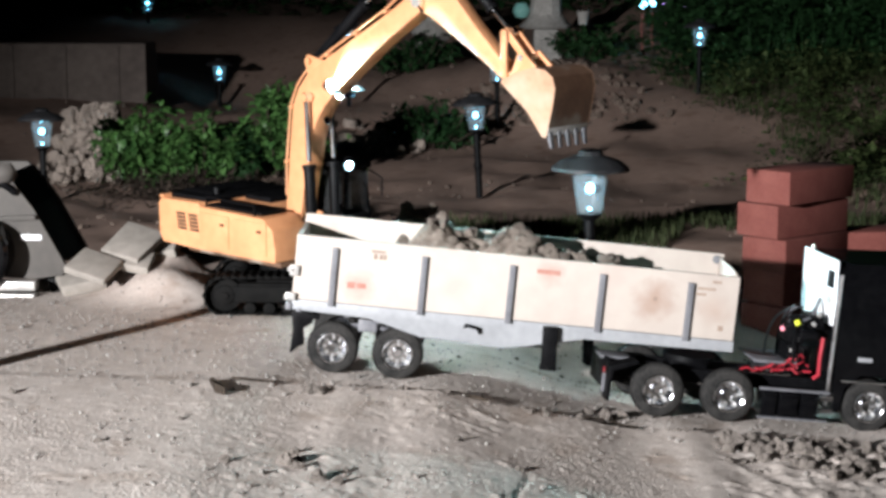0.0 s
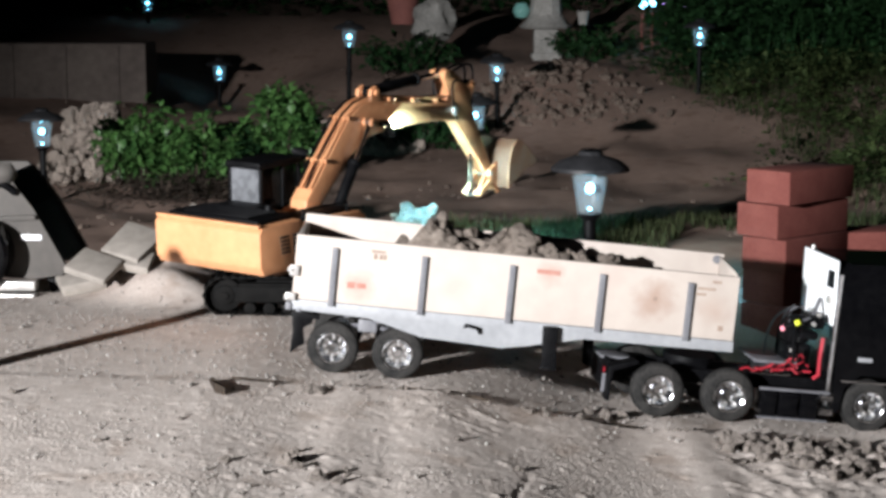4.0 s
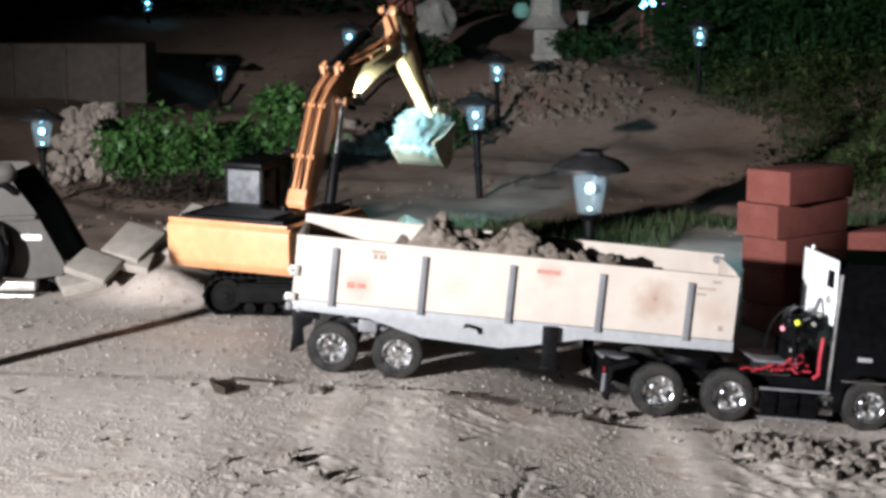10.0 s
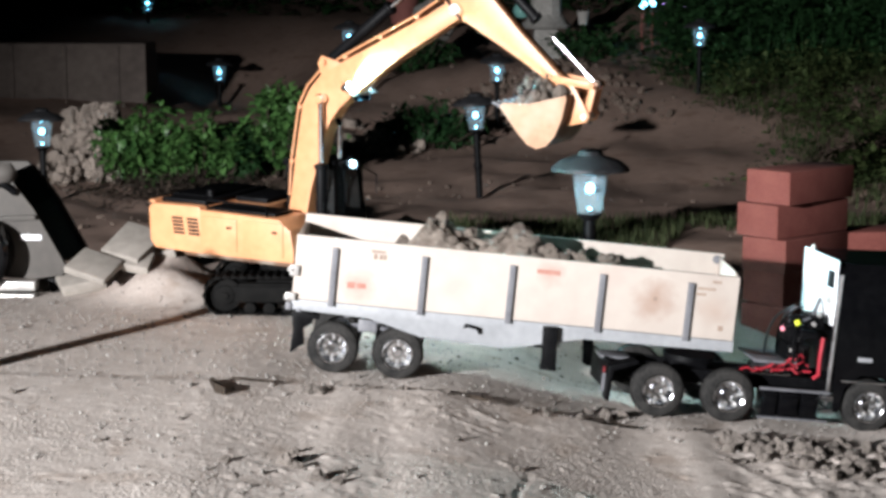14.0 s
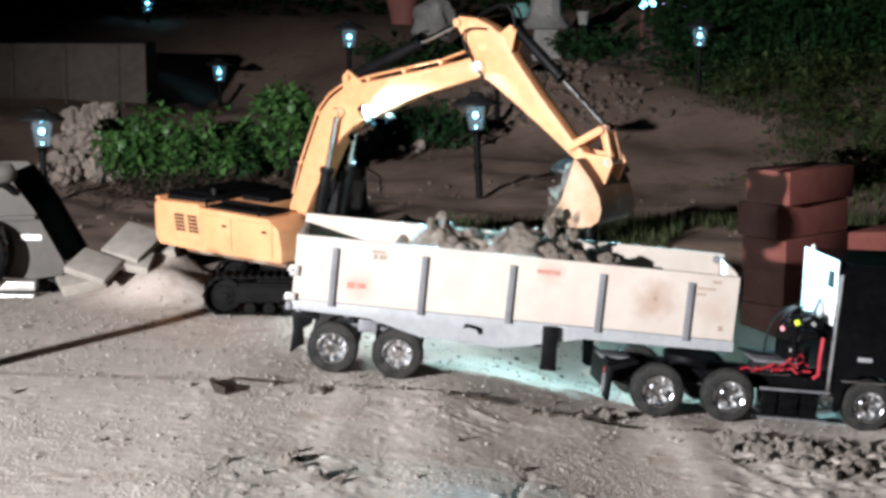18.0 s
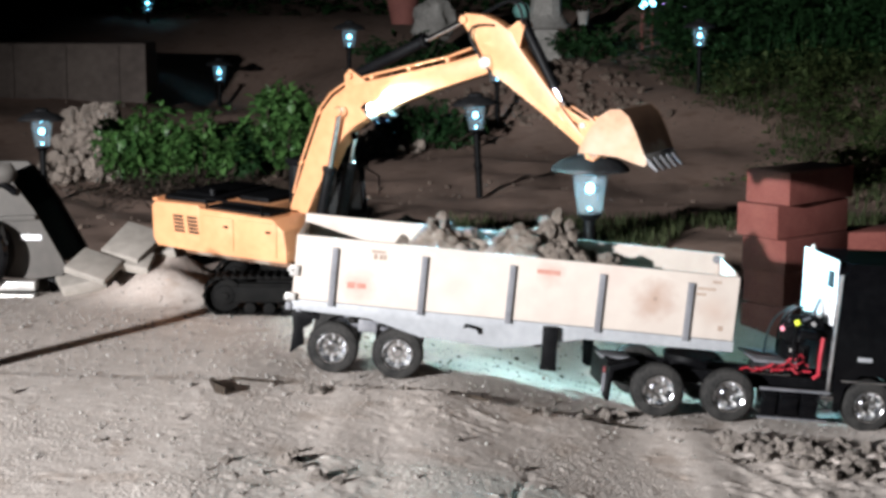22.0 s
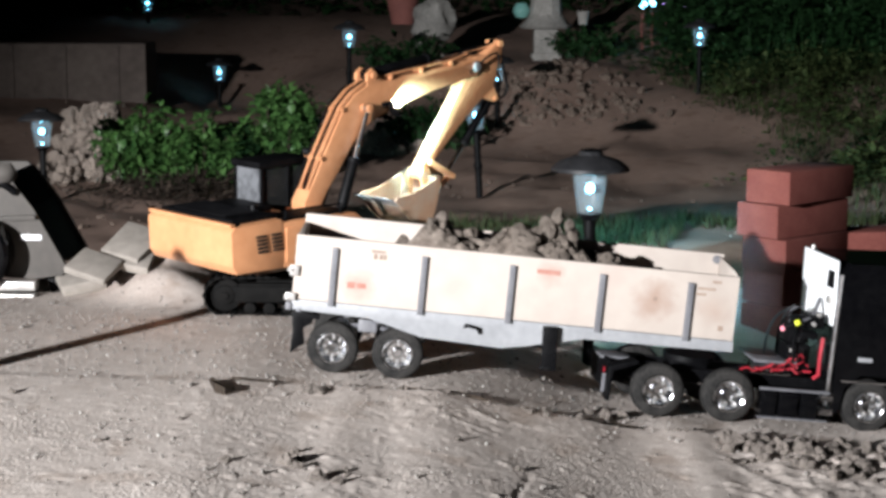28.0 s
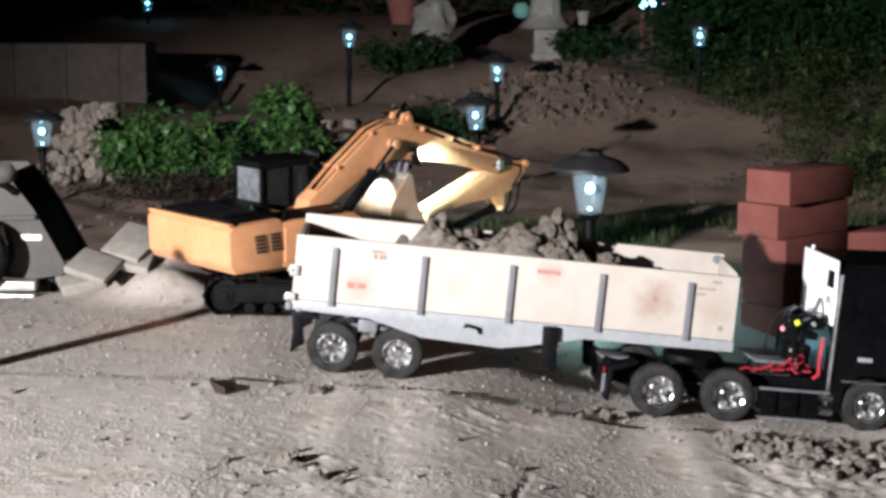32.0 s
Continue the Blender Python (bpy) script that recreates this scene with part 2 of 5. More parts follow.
def lump(r, seed, sub=2, rough=0.35, squash=0.75):
    """An angular clod or stone."""
    bm = bmesh.new()
    bmesh.ops.create_icosphere(bm, subdivisions=sub, radius=1.0)
    off = Vector((seed * 3.17, seed * 1.71, seed * 0.37))
    for v in bm.verts:
        d = 1 + rough * (noise.noise(v.co * 1.1 + off) + 0.5 * noise.noise(v.co * 2.7 + off))
        v.co = Vector((v.co.x, v.co.y, v.co.z * squash)) * (r * d)
    return bm


def mesh_of(bm, name, mat, smooth=35):
    me = bpy.data.meshes.new(name)
    bm.to_mesh(me)
    bm.free()
    me.materials.append(mat)
    if smooth:
        me.shade_smooth()
        me.set_sharp_from_angle(angle=radians(smooth))
    return me


def part(name, bm, material, parent=None, label="", m=None, smooth=35):
    ob = new(name, mesh_of(bm, name, material, smooth))
    ob.parent = parent
    if m is not None:
        ob.matrix_basis = m
    if label:
        ob["label"] = label
    return ob


def thing(name, m, label, category, group=""):
    ob = new(name)
    ob.empty_display_size = 0.05
    ob.matrix_basis = m
    return tagged(ob, label, category, group)


# ---- the lie of the land ----
def smooth(a, b, x):
    t = min(1.0, max(0.0, (x - a) / (b - a)))
    return t * t * (3 - 2 * t)


def lerp_table(rows, x):
    if x <= rows[0][0]:
        return rows[0][1]
    for (a, u), (b, v) in zip(rows, rows[1:]):
        if x <= b:
            return u + (v - u) * smooth(a, b, x)
    return rows[-1][1]


ALONG = [(-1.2, 0.03), (-0.35, 0.0), (-0.16, -0.014), (-0.06, -0.023), (0.35, -0.084), (0.45, -0.095), (0.67, -0.112), (1.4, -0.16)]
BACK = [(3.2, 0.0), (4.5, -0.04), (5.5, -0.07), (6.8, -0.05), (7.6, 0.06), (9.0, 0.22), (11.0, 0.42), (16.0, 1.0), (40.0, 3.0)]


def land(x, y):
    """Height of the ground without its small lumps."""
    near = lerp_table(ALONG, x)
    far = lerp_table(BACK, y) + 0.10 * smooth(0.5, 1.5, x) * smooth(5.0, 7.5, y)
    z = near + (far - near) * smooth(2.9, 3.5, y)
    z -= 0.05 * smooth(0.0, 0.3, x) * (1 - smooth(0.9, 1.3, x)) * smooth(2.8, 3.1, y) * (1 - smooth(3.6, 4.3, y))
    # the low bank before the haul road
    lip = 2.585 + 0.012 * noise.noise(Vector((x * 7, 3.3, 0))) + 0.006 * noise.noise(Vector((x * 23, 1.3, 0)))
    proud = smooth(-0.30, 0.0, x) * smooth(-0.25, 0.15, noise.noise(Vector((x * 4.2, 8.1, 0))) + 0.15)
    z += 0.012 * (0.25 + 0.75 * proud) * smooth(2.20, lip - 0.02, y) * (1 - smooth(lip - 0.012, lip + 0.022, y))
    # a crack in the crust
    z -= 0.0022 * math.exp(-((x - 0.103 - 0.010 * math.sin(26 * y)) / 0.005) ** 2) * smooth(2.06, 2.10, y) * (1 - smooth(2.20, 2.24, y))
    # the mound on which the slabs lie
    z += 0.085 * math.exp(-((x + 0.555) / 0.10) ** 2 - ((y - 3.42) / 0.09) ** 2) + 0.043 * math.exp(-((x + 0.525) / 0.090) ** 2 - ((y - 3.285) / 0.065) ** 2)
    # churned soil
    churn = smooth(0.36, 0.46, x) * (1 - smooth(2.50, 2.56, y)) + 0.4 * math.exp(-((x + 0.14) / 0.10) ** 2 - ((y - 2.12) / 0.10) ** 2) + 0.5 * math.exp(-((x - 0.02) / 0.12) ** 2 - ((y - 2.46) / 0.08) ** 2)
    if churn > 0.02:
        p = Vector((x, y, 5))
        z += churn * (0.007 * max(0.0, noise.noise(p * 26) + 0.1) + 0.006 * max(0.0, noise.noise(p * 58)) - 0.002)
    # spoil berm
    z += 0.15 * math.exp(-((x - 0.48) / 0.42) ** 2 - ((y - 8.0) / 0.55) ** 2)
    z -= 0.26 * math.exp(-((x + 1.05) / 0.40) ** 2 - ((y - 8.9) / 0.8) ** 2)
    return z


def lumps(x, y):
    p = Vector((x, y, 0))
    far = smooth(3.0, 6.0, y)
    a = 0.0012 * noise.noise(p * 4.5) + 0.0004 * noise.noise(p * 14) + 0.0003 * noise.noise(p * 38 + Vector((0, 0, 3)))
    if y < 3.4:
        a += 0.0030 * max(0.0, noise.noise(p * 52 + Vector((0, 0, 9))) - 0.22) + 0.0012 * max(0.0, noise.noise(p * 110))
    road = math.exp(-((y - 2.75) / 0.22) ** 2)
    return a * (1 - 0.45 * road) + far * (0.03 * noise.noise(p * 2.1) + 0.02 * noise.noise(p * 5.3))


def ground_z(x, y):
    return land(x, y) + lumps(x, y)


def make_ground():
    ys = [0.3 + 0.05 * i for i in range(30)] + [1.8 + 0.0042 * i for i in range(240)] + [2.808 + 0.0065 * i for i in range(100)]
    while ys[-1] < 60:
        ys.append(ys[-1] + 0.0065 * (1.0 + 6.0 * (ys[-1] - 3.45)))
    ys = sorted(ys)
    nx = 460
    verts, faces = [], []
    for y in ys:
        half = 0.9 + 0.42 * y
        for i in range(nx + 1):
            u = 2 * i / nx - 1
            x = half * (0.37 * u + 0.63 * u ** 5 * (1 if y < 30 else 4))
            verts.append((x, y, ground_z(x, y)))
    for j in range(len(ys) - 1):
        for i in range(nx):
            a = j * (nx + 1) + i
            faces.append((a, a + 1, a + nx + 2, a + nx + 1))
    me = bpy.data.meshes.new("ground")
    me.from_pydata(verts, [], faces)
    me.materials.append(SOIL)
    me.shade_smooth()
    return tagged(new("ground", me), "dry grey-brown sandy soil with small stones", "ground", kind="structure")


ground = make_ground()


# ---- garden lamps on stakes ----
def make_lamp():
    root = thing("garden_lamp", Matrix(), "black solar garden lamp on a stake, lit blue-white", "garden lamp", "solar lamps in the yard")
    part("cap", lathe([(0.0, 0.028), (0.020, 0.027), (0.024, 0.020), (0.055, 0.010), (0.070, -0.002), (0.071, -0.008), (0.060, -0.010), (0.032, -0.006), (0.0, -0.006)][::-1], 32), CAPBLACK, root)
    part("solar_panel", box(0.026, 0.026, 0.004, (0, 0, 0.029), 0.001), BLACKGLOSS, root)
    lens = part("lens", lathe([(0.0225, -0.086), (0.0245, -0.07), (0.029, -0.04), (0.033, -0.008), (0.0315, -0.008), (0.0275, -0.04), (0.023, -0.07), (0.021, -0.085)], 20), LENS, root, "clear ribbed plastic lens")
    lens.visible_shadow = False
    part("collar", lathe([(0.0, -0.098), (0.012, -0.098), (0.021, -0.090), (0.0225, -0.086), (0.0, -0.086)], 20), BLACK, root)
    part("reflector", lathe([(0.0, -0.012), (0.016, -0.014), (0.024, -0.010), (0.0, -0.008)], 16), CHROME, root)
    part("led", joined(lathe([(0.0, -0.050), (0.006, -0.047), (0.0085, -0.040), (0.006, -0.033), (0.0, -0.030)], 12), lathe([(0.0, -0.081), (0.0045, -0.078), (0.0, -0.073)], 10)), LED, root, "glowing blue-white diode")
    part("stake", joined(cyl(0.0105, 0.40, (0, 0, -0.295)), cyl(0.013, 0.02, (0, 0, -0.20), bevel=0.002)), BLACK, root)
    return root


LAMPS = [(0.266, 3.15, 0.300), (0.100, 5.5, 0.264), (0.221, 7.2, 0.326), (-1.215, 5.3, 0.229),
         (1.107, 7.6, 0.457), (-0.411, 7.75, 0.448), (-1.145, 9.0, 0.235), (-1.755, 10.5, 0.571)]
first_lamp = make_lamp()
first_lamp.matrix_basis = pose(*LAMPS[0][:2], LAMPS[0][2] - 0.032, 0, 0, 20)
for i, (lx, ly, lz) in enumerate(LAMPS[1:]):
    lamp = copy_thing(first_lamp, pose(lx, ly, lz - 0.032, (0, 2, -2, 1, 0, 2, -1, 0)[i], (-3, -2, 3, 1, -1, 0, 2, 0)[i], 37 * i))


# ---- excavator ----
CX, CY = -0.281, 3.232
FOOT = (0.029, 0.166)
BOOM_LEN, STICK_LEN = 0.508, 0.252
BOOM_PIN, KNEE_LUG, STICK_HEEL = (0.212, 0.100), (0.262, 0.137), (-0.076, 0.034)
CYL_BASE = (0.085, 0.150)
excavator = thing("excavator", pose(CX, CY, 0.0, 2.8, 0.3, 0), "orange-yellow radio-controlled model excavator with black cab and tracks", "excavator")


def make_track(side):
    y = 0.085 * side
    tr = part("track_frame", joined(box(0.23, 0.030, 0.030, (0, y, 0.040), 0.004), box(0.25, 0.02, 0.014, (0, y, 0.052), 0.003)), TRACKBLACK, excavator)
    L, r = 0.115, 0.037
    loop = []
    n = 46
    total = 4 * L + 2 * math.pi * r
    for i in range(n):
        s = total * i / n
        if s < 2 * L:
            loop.append((-L + s, 0.0, 0))
        elif s < 2 * L + math.pi * r:
            a = (s - 2 * L) / r
            loop.append((L + r * math.sin(a), r - r * math.cos(a), a))
        elif s < 4 * L + math.pi * r:
            loop.append((L - (s - 2 * L - math.pi * r), 2 * r, math.pi))
        else:
            a = (s - 4 * L - math.pi * r) / r
            loop.append((-L - r * math.sin(a), r + r * math.cos(a), math.pi + a))
    shoe = mesh_of(joined(box(0.0135, 0.056, 0.004, (0, 0, 0.002), 0.001), box(0.003, 0.056, 0.004, (0.002, 0, -0.001))), "track_shoe", TRACKBLACK)
    for x, z, a in loop:
        ob = new("track_shoe", shoe)
        ob.parent = tr
        ob.matrix_basis = Matrix.Translation((x, y, z + 0.002)) @ Matrix.Rotation(-a, 4, "Y")
    for x in (-L, L):
        part("sprocket", joined(cyl(0.031, 0.024, (x, y, r + 0.002), "Y", 22, bevel=0.003), cyl(0.018, 0.034, (x, y, r + 0.002), "Y", 18, bevel=0.003), cyl(0.007, 0.042, (x, y, r + 0.002), "Y", 10)), TRACKBLACK, tr)
    for k in range(5):
        part("roller", cyl(0.011, 0.03, (-0.07 + 0.035 * k, y, 0.014), "Y", 14, bevel=0.002), TRACKBLACK, tr)


make_track(1)
make_track(-1)
part("car_body", joined(box(0.12, 0.15, 0.03, (0, 0, 0.058), 0.006), cyl(0.06, 0.03, (0, 0, 0.085), "Z", 28)), TRACKBLACK, excavator)

house = part("house", joined(
    prism([(-0.226, 0.107), (-0.236, 0.122), (-0.238, 0.182), (-0.230, 0.191), (-0.125, 0.193), (-0.12, 0.188), (-0.12, 0.105)], -0.121, 0.121, 0.0035),
    prism([(-0.122, 0.105), (-0.122, 0.187), (0.05, 0.184), (0.075, 0.165), (0.082, 0.13), (0.082, 0.107)], -0.121, -0.035, 0.003),
    prism([(-0.122, 0.105), (-0.122, 0.187), (-0.045, 0.186), (-0.045, 0.105)], -0.036, 0.121, 0.003),
    box(0.13, 0.16, 0.014, (0.015, 0.038, 0.112), 0.003)), ORANGE, excavator)
part("engine_cover", joined(box(0.10, 0.205, 0.012, (-0.172, 0, 0.195), 0.004), box(0.07, 0.11, 0.010, (-0.088, 0.05, 0.191), 0.003), box(0.15, 0.06, 0.006, (-0.04, -0.078, 0.188), 0.002)), BLACK, house, "black top deck with grilles")
for k in range(9):
    part("cover_slat", box(0.004, 0.15, 0.004, (-0.212 + 0.009 * k, 0, 0.203), 0.001), BLACK, house)
for k in range(2):
    for j in range(5):
        part("vent_slat", box(0.024, 0.003, 0.0045, (-0.172 + 0.034 * k + 0.001 * j, -0.1215, 0.168 - 0.0068 * j), 0.0006), TWIG, house, "dark vent slit")
for px, pl in ((-0.078, 0.078), (0.018, 0.086)):
    part("side_door", box(pl, 0.004, 0.060, (px, -0.1215, 0.146), 0.0012), ORANGE, house)
    part("door_catch", box(0.010, 0.004, 0.004, (px + 0.3 * pl, -0.1245, 0.160), 0.0008), BLACK, house)
part("belly_plate", box(0.25, 0.21, 0.010, (-0.045, 0, 0.101), 0.002), SHADEDSTEEL, house, "dirty underside plate in the shade-darkened brown")
part("rear_lip", box(0.012, 0.236, 0.006, (-0.232, 0, 0.1935), 0.002), ORANGE, house)
part("deck_rail", tube([(-0.11, -0.112, 0.186), (-0.11, -0.112, 0.205), (0.02, -0.112, 0.203), (0.02, -0.112, 0.184)], 0.0022, 6), BLACK, house)
part("exhaust", lathe([(0.007, 0.19), (0.007, 0.212), (0.006, 0.214), (0.0, 0.214)], 12, (-0.14, -0.06, 0)), BLACK, house)
part("boom_bracket", joined(box(0.05, 0.006, 0.06, (0.03, -0.025, 0.15), 0.002), box(0.05, 0.006, 0.06, (0.03, 0.025, 0.15), 0.002), cyl(0.009, 0.075, (FOOT[0], 0, FOOT[1]), "Y", 16)), ORANGE, house)
part("cylinder_foot", cyl(0.007, 0.09, (CYL_BASE[0], 0, CYL_BASE[1]), "Y", 14), BLACK, house)
# cab
CABX0, CABX1, CABY0, CABY1, CABZ0, CABZ1 = -0.040, 0.090, 0.040, 0.121, 0.112, 0.265
part("cab_base", box(CABX1 - CABX0, CABY1 - CABY0, 0.06, ((CABX0 + CABX1) / 2, (CABY0 + CABY1) / 2, 0.142), 0.004), BLACK, house)
part("cab_roof", box(CABX1 - CABX0 + 0.004, CABY1 - CABY0 + 0.004, 0.014, ((CABX0 + CABX1) / 2 - 0.004, (CABY0 + CABY1) / 2, CABZ1 - 0.004), 0.005), BLACK, house)
for px, py, lean in ((CABX0 + 0.005, CABY0 + 0.004, 0), (CABX0 + 0.005, CABY1 - 0.004, 0), (CABX1 - 0.012, CABY0 + 0.004, 7), (CABX1 - 0.012, CABY1 - 0.004, 7), (0.028, CABY0 + 0.004, 0), (0.028, CABY1 - 0.004, 0)):
    part("cab_pillar", box(0.007, 0.007, 0.097, (px, py, 0.214), 0.0015, Matrix.Rotation(radians(-lean), 4, "Y")), BLACK, house)
for nm, sx, sy, at in (("side_pane", 0.115, 0.0015, (0.025, CABY0 + 0.004, 0.214)), ("side_pane", 0.115, 0.0015, (0.025, CABY1 - 0.004, 0.214)), ("front_pane", 0.0015, 0.07, (CABX1 - 0.012, 0.0805, 0.214))):
    pane = part(nm, box(sx, sy, 0.088, at), GLASS, house)
    pane.visible_shadow = False
part("rear_pane", box(0.0025, 0.068, 0.086, (CABX0 + 0.004, 0.0805, 0.212), 0.0006), surface("grey_rear_window", (0.045, 0.047, 0.050), (0.15, 0.155, 0.165), 9, 0.28, bump=0.02), house, "opaque grey rear window")
part("seat", joined(box(0.035, 0.04, 0.012, (0.01, 0.08, 0.185), 0.004), box(0.01, 0.04, 0.05, (-0.008, 0.08, 0.21), 0.004)), BLACK, house)
def beam_lamp(name, at, yaw, pitch, glowing, post, deep, r):
    """A lamp in a deep tube; yaw to the left, pitch downwards, in degrees."""
    turn = Matrix.Rotation(radians(yaw), 4, "Z") @ Matrix.Rotation(radians(90 + pitch), 4, "Y")
    part(name + "_housing", joined(lathe([(0.0, -0.006), (0.006, -0.006), (r + 0.003, 0.0), (r + 0.0035, deep), (r + 0.0025, deep), (r + 0.0015, 0.0), (0.0, -0.004)], 18, at, turn), box(0.006, 0.006, post, (at[0], at[1], at[2] - post / 2 - 0.006), 0.001)), BLACK, house)
    part(name, lathe([(0.0, 0.001), (r, 0.0)], 18, at, turn), glowing, house, "bright white work lamp")


beam_lamp("cab_lamp", (0.088, 0.062, 0.274), -44, 17, WORKLIGHT, 0.006, 0.025, 0.0062)
for sy in (1, -1):
    part("mirror_arm", tube([(CABX1 - 0.01, 0.08 + 0.042 * sy, 0.25), (CABX1 + 0.012, 0.08 + 0.055 * sy, 0.235), (CABX1 + 0.012, 0.08 + 0.055 * sy, 0.20)], 0.0016, 6), BLACK, house)

# boom: drawn along the line from its foot to the stick pin
BOOM_OUT = [(-0.012, 0.004), (0.0, 0.030), (0.045, 0.055), (0.091, 0.083), (0.135, 0.108), (0.172, 0.128), (0.205, 0.134), (0.240, 0.132), (0.285, 0.114),
            (0.378, 0.073), (0.462, 0.036), (0.505, 0.020), (0.522, 0.004), (0.516, -0.013), (0.500, -0.017), (0.391, 0.022), (0.314, 0.044), (0.250, 0.060),
            (0.215, 0.065), (0.185, 0.064), (0.150, 0.054), (0.111, 0.036), (0.060, 0.016), (0.012, -0.009), (-0.008, -0.010)]
boom = part("boom", prism(BOOM_OUT, -0.0195, 0.0195, 0.003), ORANGE, excavator)
part("knee_lug", joined(prism([(0.236, 0.125), (0.252, 0.150), (0.268, 0.152), (0.285, 0.112)], -0.019, -0.011, 0.001), prism([(0.236, 0.125), (0.252, 0.150), (0.268, 0.152), (0.285, 0.112)], 0.011, 0.019, 0.001), cyl(0.006, 0.05, (0.262, 0, 0.141), "Y", 14)), ORANGE, boom)
part("foot_pin", cyl(0.013, 0.056, (0, 0, 0), "Y", 18, bevel=0.002), ORANGE, boom)
part("tip_pin", cyl(0.010, 0.048, (BOOM_LEN, 0, 0), "Y", 18, bevel=0.002), STEEL, boom)
part("cylinder_pin", cyl(0.008, 0.080, (BOOM_PIN[0], 0, BOOM_PIN[1]), "Y", 16, bevel=0.001), ORANGE, boom)
for a, b in ((0.075, 0.079), (0.165, 0.128), (0.30, 0.112), (0.375, 0.079), (0.45, 0.046)):
    part("hose_clamp", box(0.008, 0.046, 0.007, (a, 0, b), 0.0015), ORANGE, boom)
for k in range(4):
    y = -0.016 + 0.0107 * k
    pts = [(0.02, y, 0.046), (0.075, y, 0.084), (0.165, y, 0.134), (0.205, y, 0.142), (0.24, y, 0.139), (0.30, y, 0.117), (0.375, y, 0.084), (0.45, y, 0.051), (0.50, y, 0.035)]
    part("hydraulic_pipe", tube(pts, 0.0023, 6), (ORANGE, BLACK)[k % 2], boom)
for sy in (1, -1):
    aim = Matrix.Translation((0.268, 0.0305 * sy, 0.072))
    lens_turn = aim @ Matrix.Rotation(radians(90 + 52), 4, "Y")
    lamp_case = part("lamp_housing", joined(lathe([(0.0, -0.008), (0.005, -0.008), (0.0068, 0.0), (0.0072, 0.004), (0.0062, 0.004), (0.0052, 0.0), (0.0, -0.003)], 16, (0, 0, 0), lens_turn), box(0.010, 0.016, 0.008, (0.258, 0.0225 * sy, 0.078), 0.002)), BLACK, boom)
    part("lamp_visor", box(0.022, 0.026, 0.0012, aim @ Vector((-0.0031, 0.0, -0.0150)), 0.0003, aim.to_3x3().to_4x4() @ Matrix.Rotation(radians(81), 4, "Y")), BLACK, boom)
    part("boom_lamp", lathe([(0.0, 0.0005), (0.0045, 0.0)], 16, (0, 0, 0), lens_turn), BOOMLIGHT, boom, "bright white work lamp")
under_turn = Matrix.Translation((0.190, 0.0, 0.058)) @ Matrix.Rotation(radians(195), 4, "Y")
part("under_lamp_housing", lathe([(0.0, -0.006), (0.0040, -0.006), (0.0050, 0.0), (0.0050, 0.0055), (0.0043, 0.0055), (0.0038, 0.0), (0.0, -0.003)], 16, (0, 0, 0), under_turn), BORE, boom)
part("under_lamp", lathe([(0.0, 0.0005), (0.0032, 0.0)], 16, (0, 0, 0), under_turn), UNDERLIGHT, boom, "bright white work lamp")
# added emitters tucked under the boom, standing in for the boom lamps' beams
for y, yaw, dip, deep, glowing in ((0.010, 12, 49, 0.016, BEAMFILL), (-0.012, -44, 44, 0.0175, SIDEFILL)):
    turn = Matrix.Translation((0.252, y, 0.054)) @ Matrix.Rotation(radians(yaw), 4, "Z") @ Matrix.Rotation(radians(90 + dip), 4, "Y")
    part("beam_fill_tube", lathe([(0.0, -0.004), (0.0033, -0.004), (0.0042, 0.0), (0.0044, deep), (0.0037, deep), (0.0032, 0.0), (0.0, -0.002)], 16, (0, 0, 0), turn), BORE, boom)
    part("beam_lamp", lathe([(0.0, 0.0004), (0.0028, 0.0)], 16, (0, 0, 0), turn), glowing, boom, "added blue-white emitter hidden under the boom")


# stick: drawn along the line from the boom pin to the bucket pin
STICK_OUT = [(-0.084, 0.030), (-0.080, 0.044), (-0.050, 0.062), (-0.020, 0.069), (0.012, 0.070), (0.030, 0.060), (0.120, 0.035), (0.219, 0.013), (0.256, 0.012), (0.263, 0.0), (0.256, -0.009),
             (0.150, -0.006), (0.033, -0.008), (0.0, -0.016), (-0.018, -0.009), (-0.035, 0.012), (-0.066, 0.024)]
stick = part("stick", prism(STICK_OUT, -0.0145, 0.0145, 0.003), ORANGE, excavator)
part("heel_pin", cyl(0.007, 0.038, (STICK_HEEL[0], 0, STICK_HEEL[1]), "Y", 14), ORANGE, stick)
part("bucket_cylinder_lug", joined(prism([(0.0, 0.064), (0.012, 0.094), (0.026, 0.094), (0.04, 0.054)], -0.0135, -0.008), prism([(0.0, 0.064), (0.012, 0.094), (0.026, 0.094), (0.04, 0.054)], 0.008, 0.0135), cyl(0.005, 0.034, (0.019, 0, 0.090), "Y", 12)), ORANGE, stick)
part("bucket_pin", cyl(0.008, 0.046, (STICK_LEN, 0, 0), "Y", 14), STEEL, stick)
part("link_pin", cyl(0.006, 0.046, (0.222, 0, 0.006), "Y", 12), STEEL, stick)
for k in range(2):
    part("stick_hose", tube(arc((-0.055, -0.010 + 0.020 * k, 0.058), (0.03, -0.010 + 0.020 * k, 0.080), (0.0, 0, 0.045)), 0.0024, 6), BLACK, stick)
for sy in (1, -1):
    part("hose_loop", tube(arc((-0.02, 0.0175 * sy, 0.062), (0.02, 0.0195 * sy, -0.008), (-0.05, 0.006 * sy, 0.0), 8), 0.0022, 6), BLACK, stick)

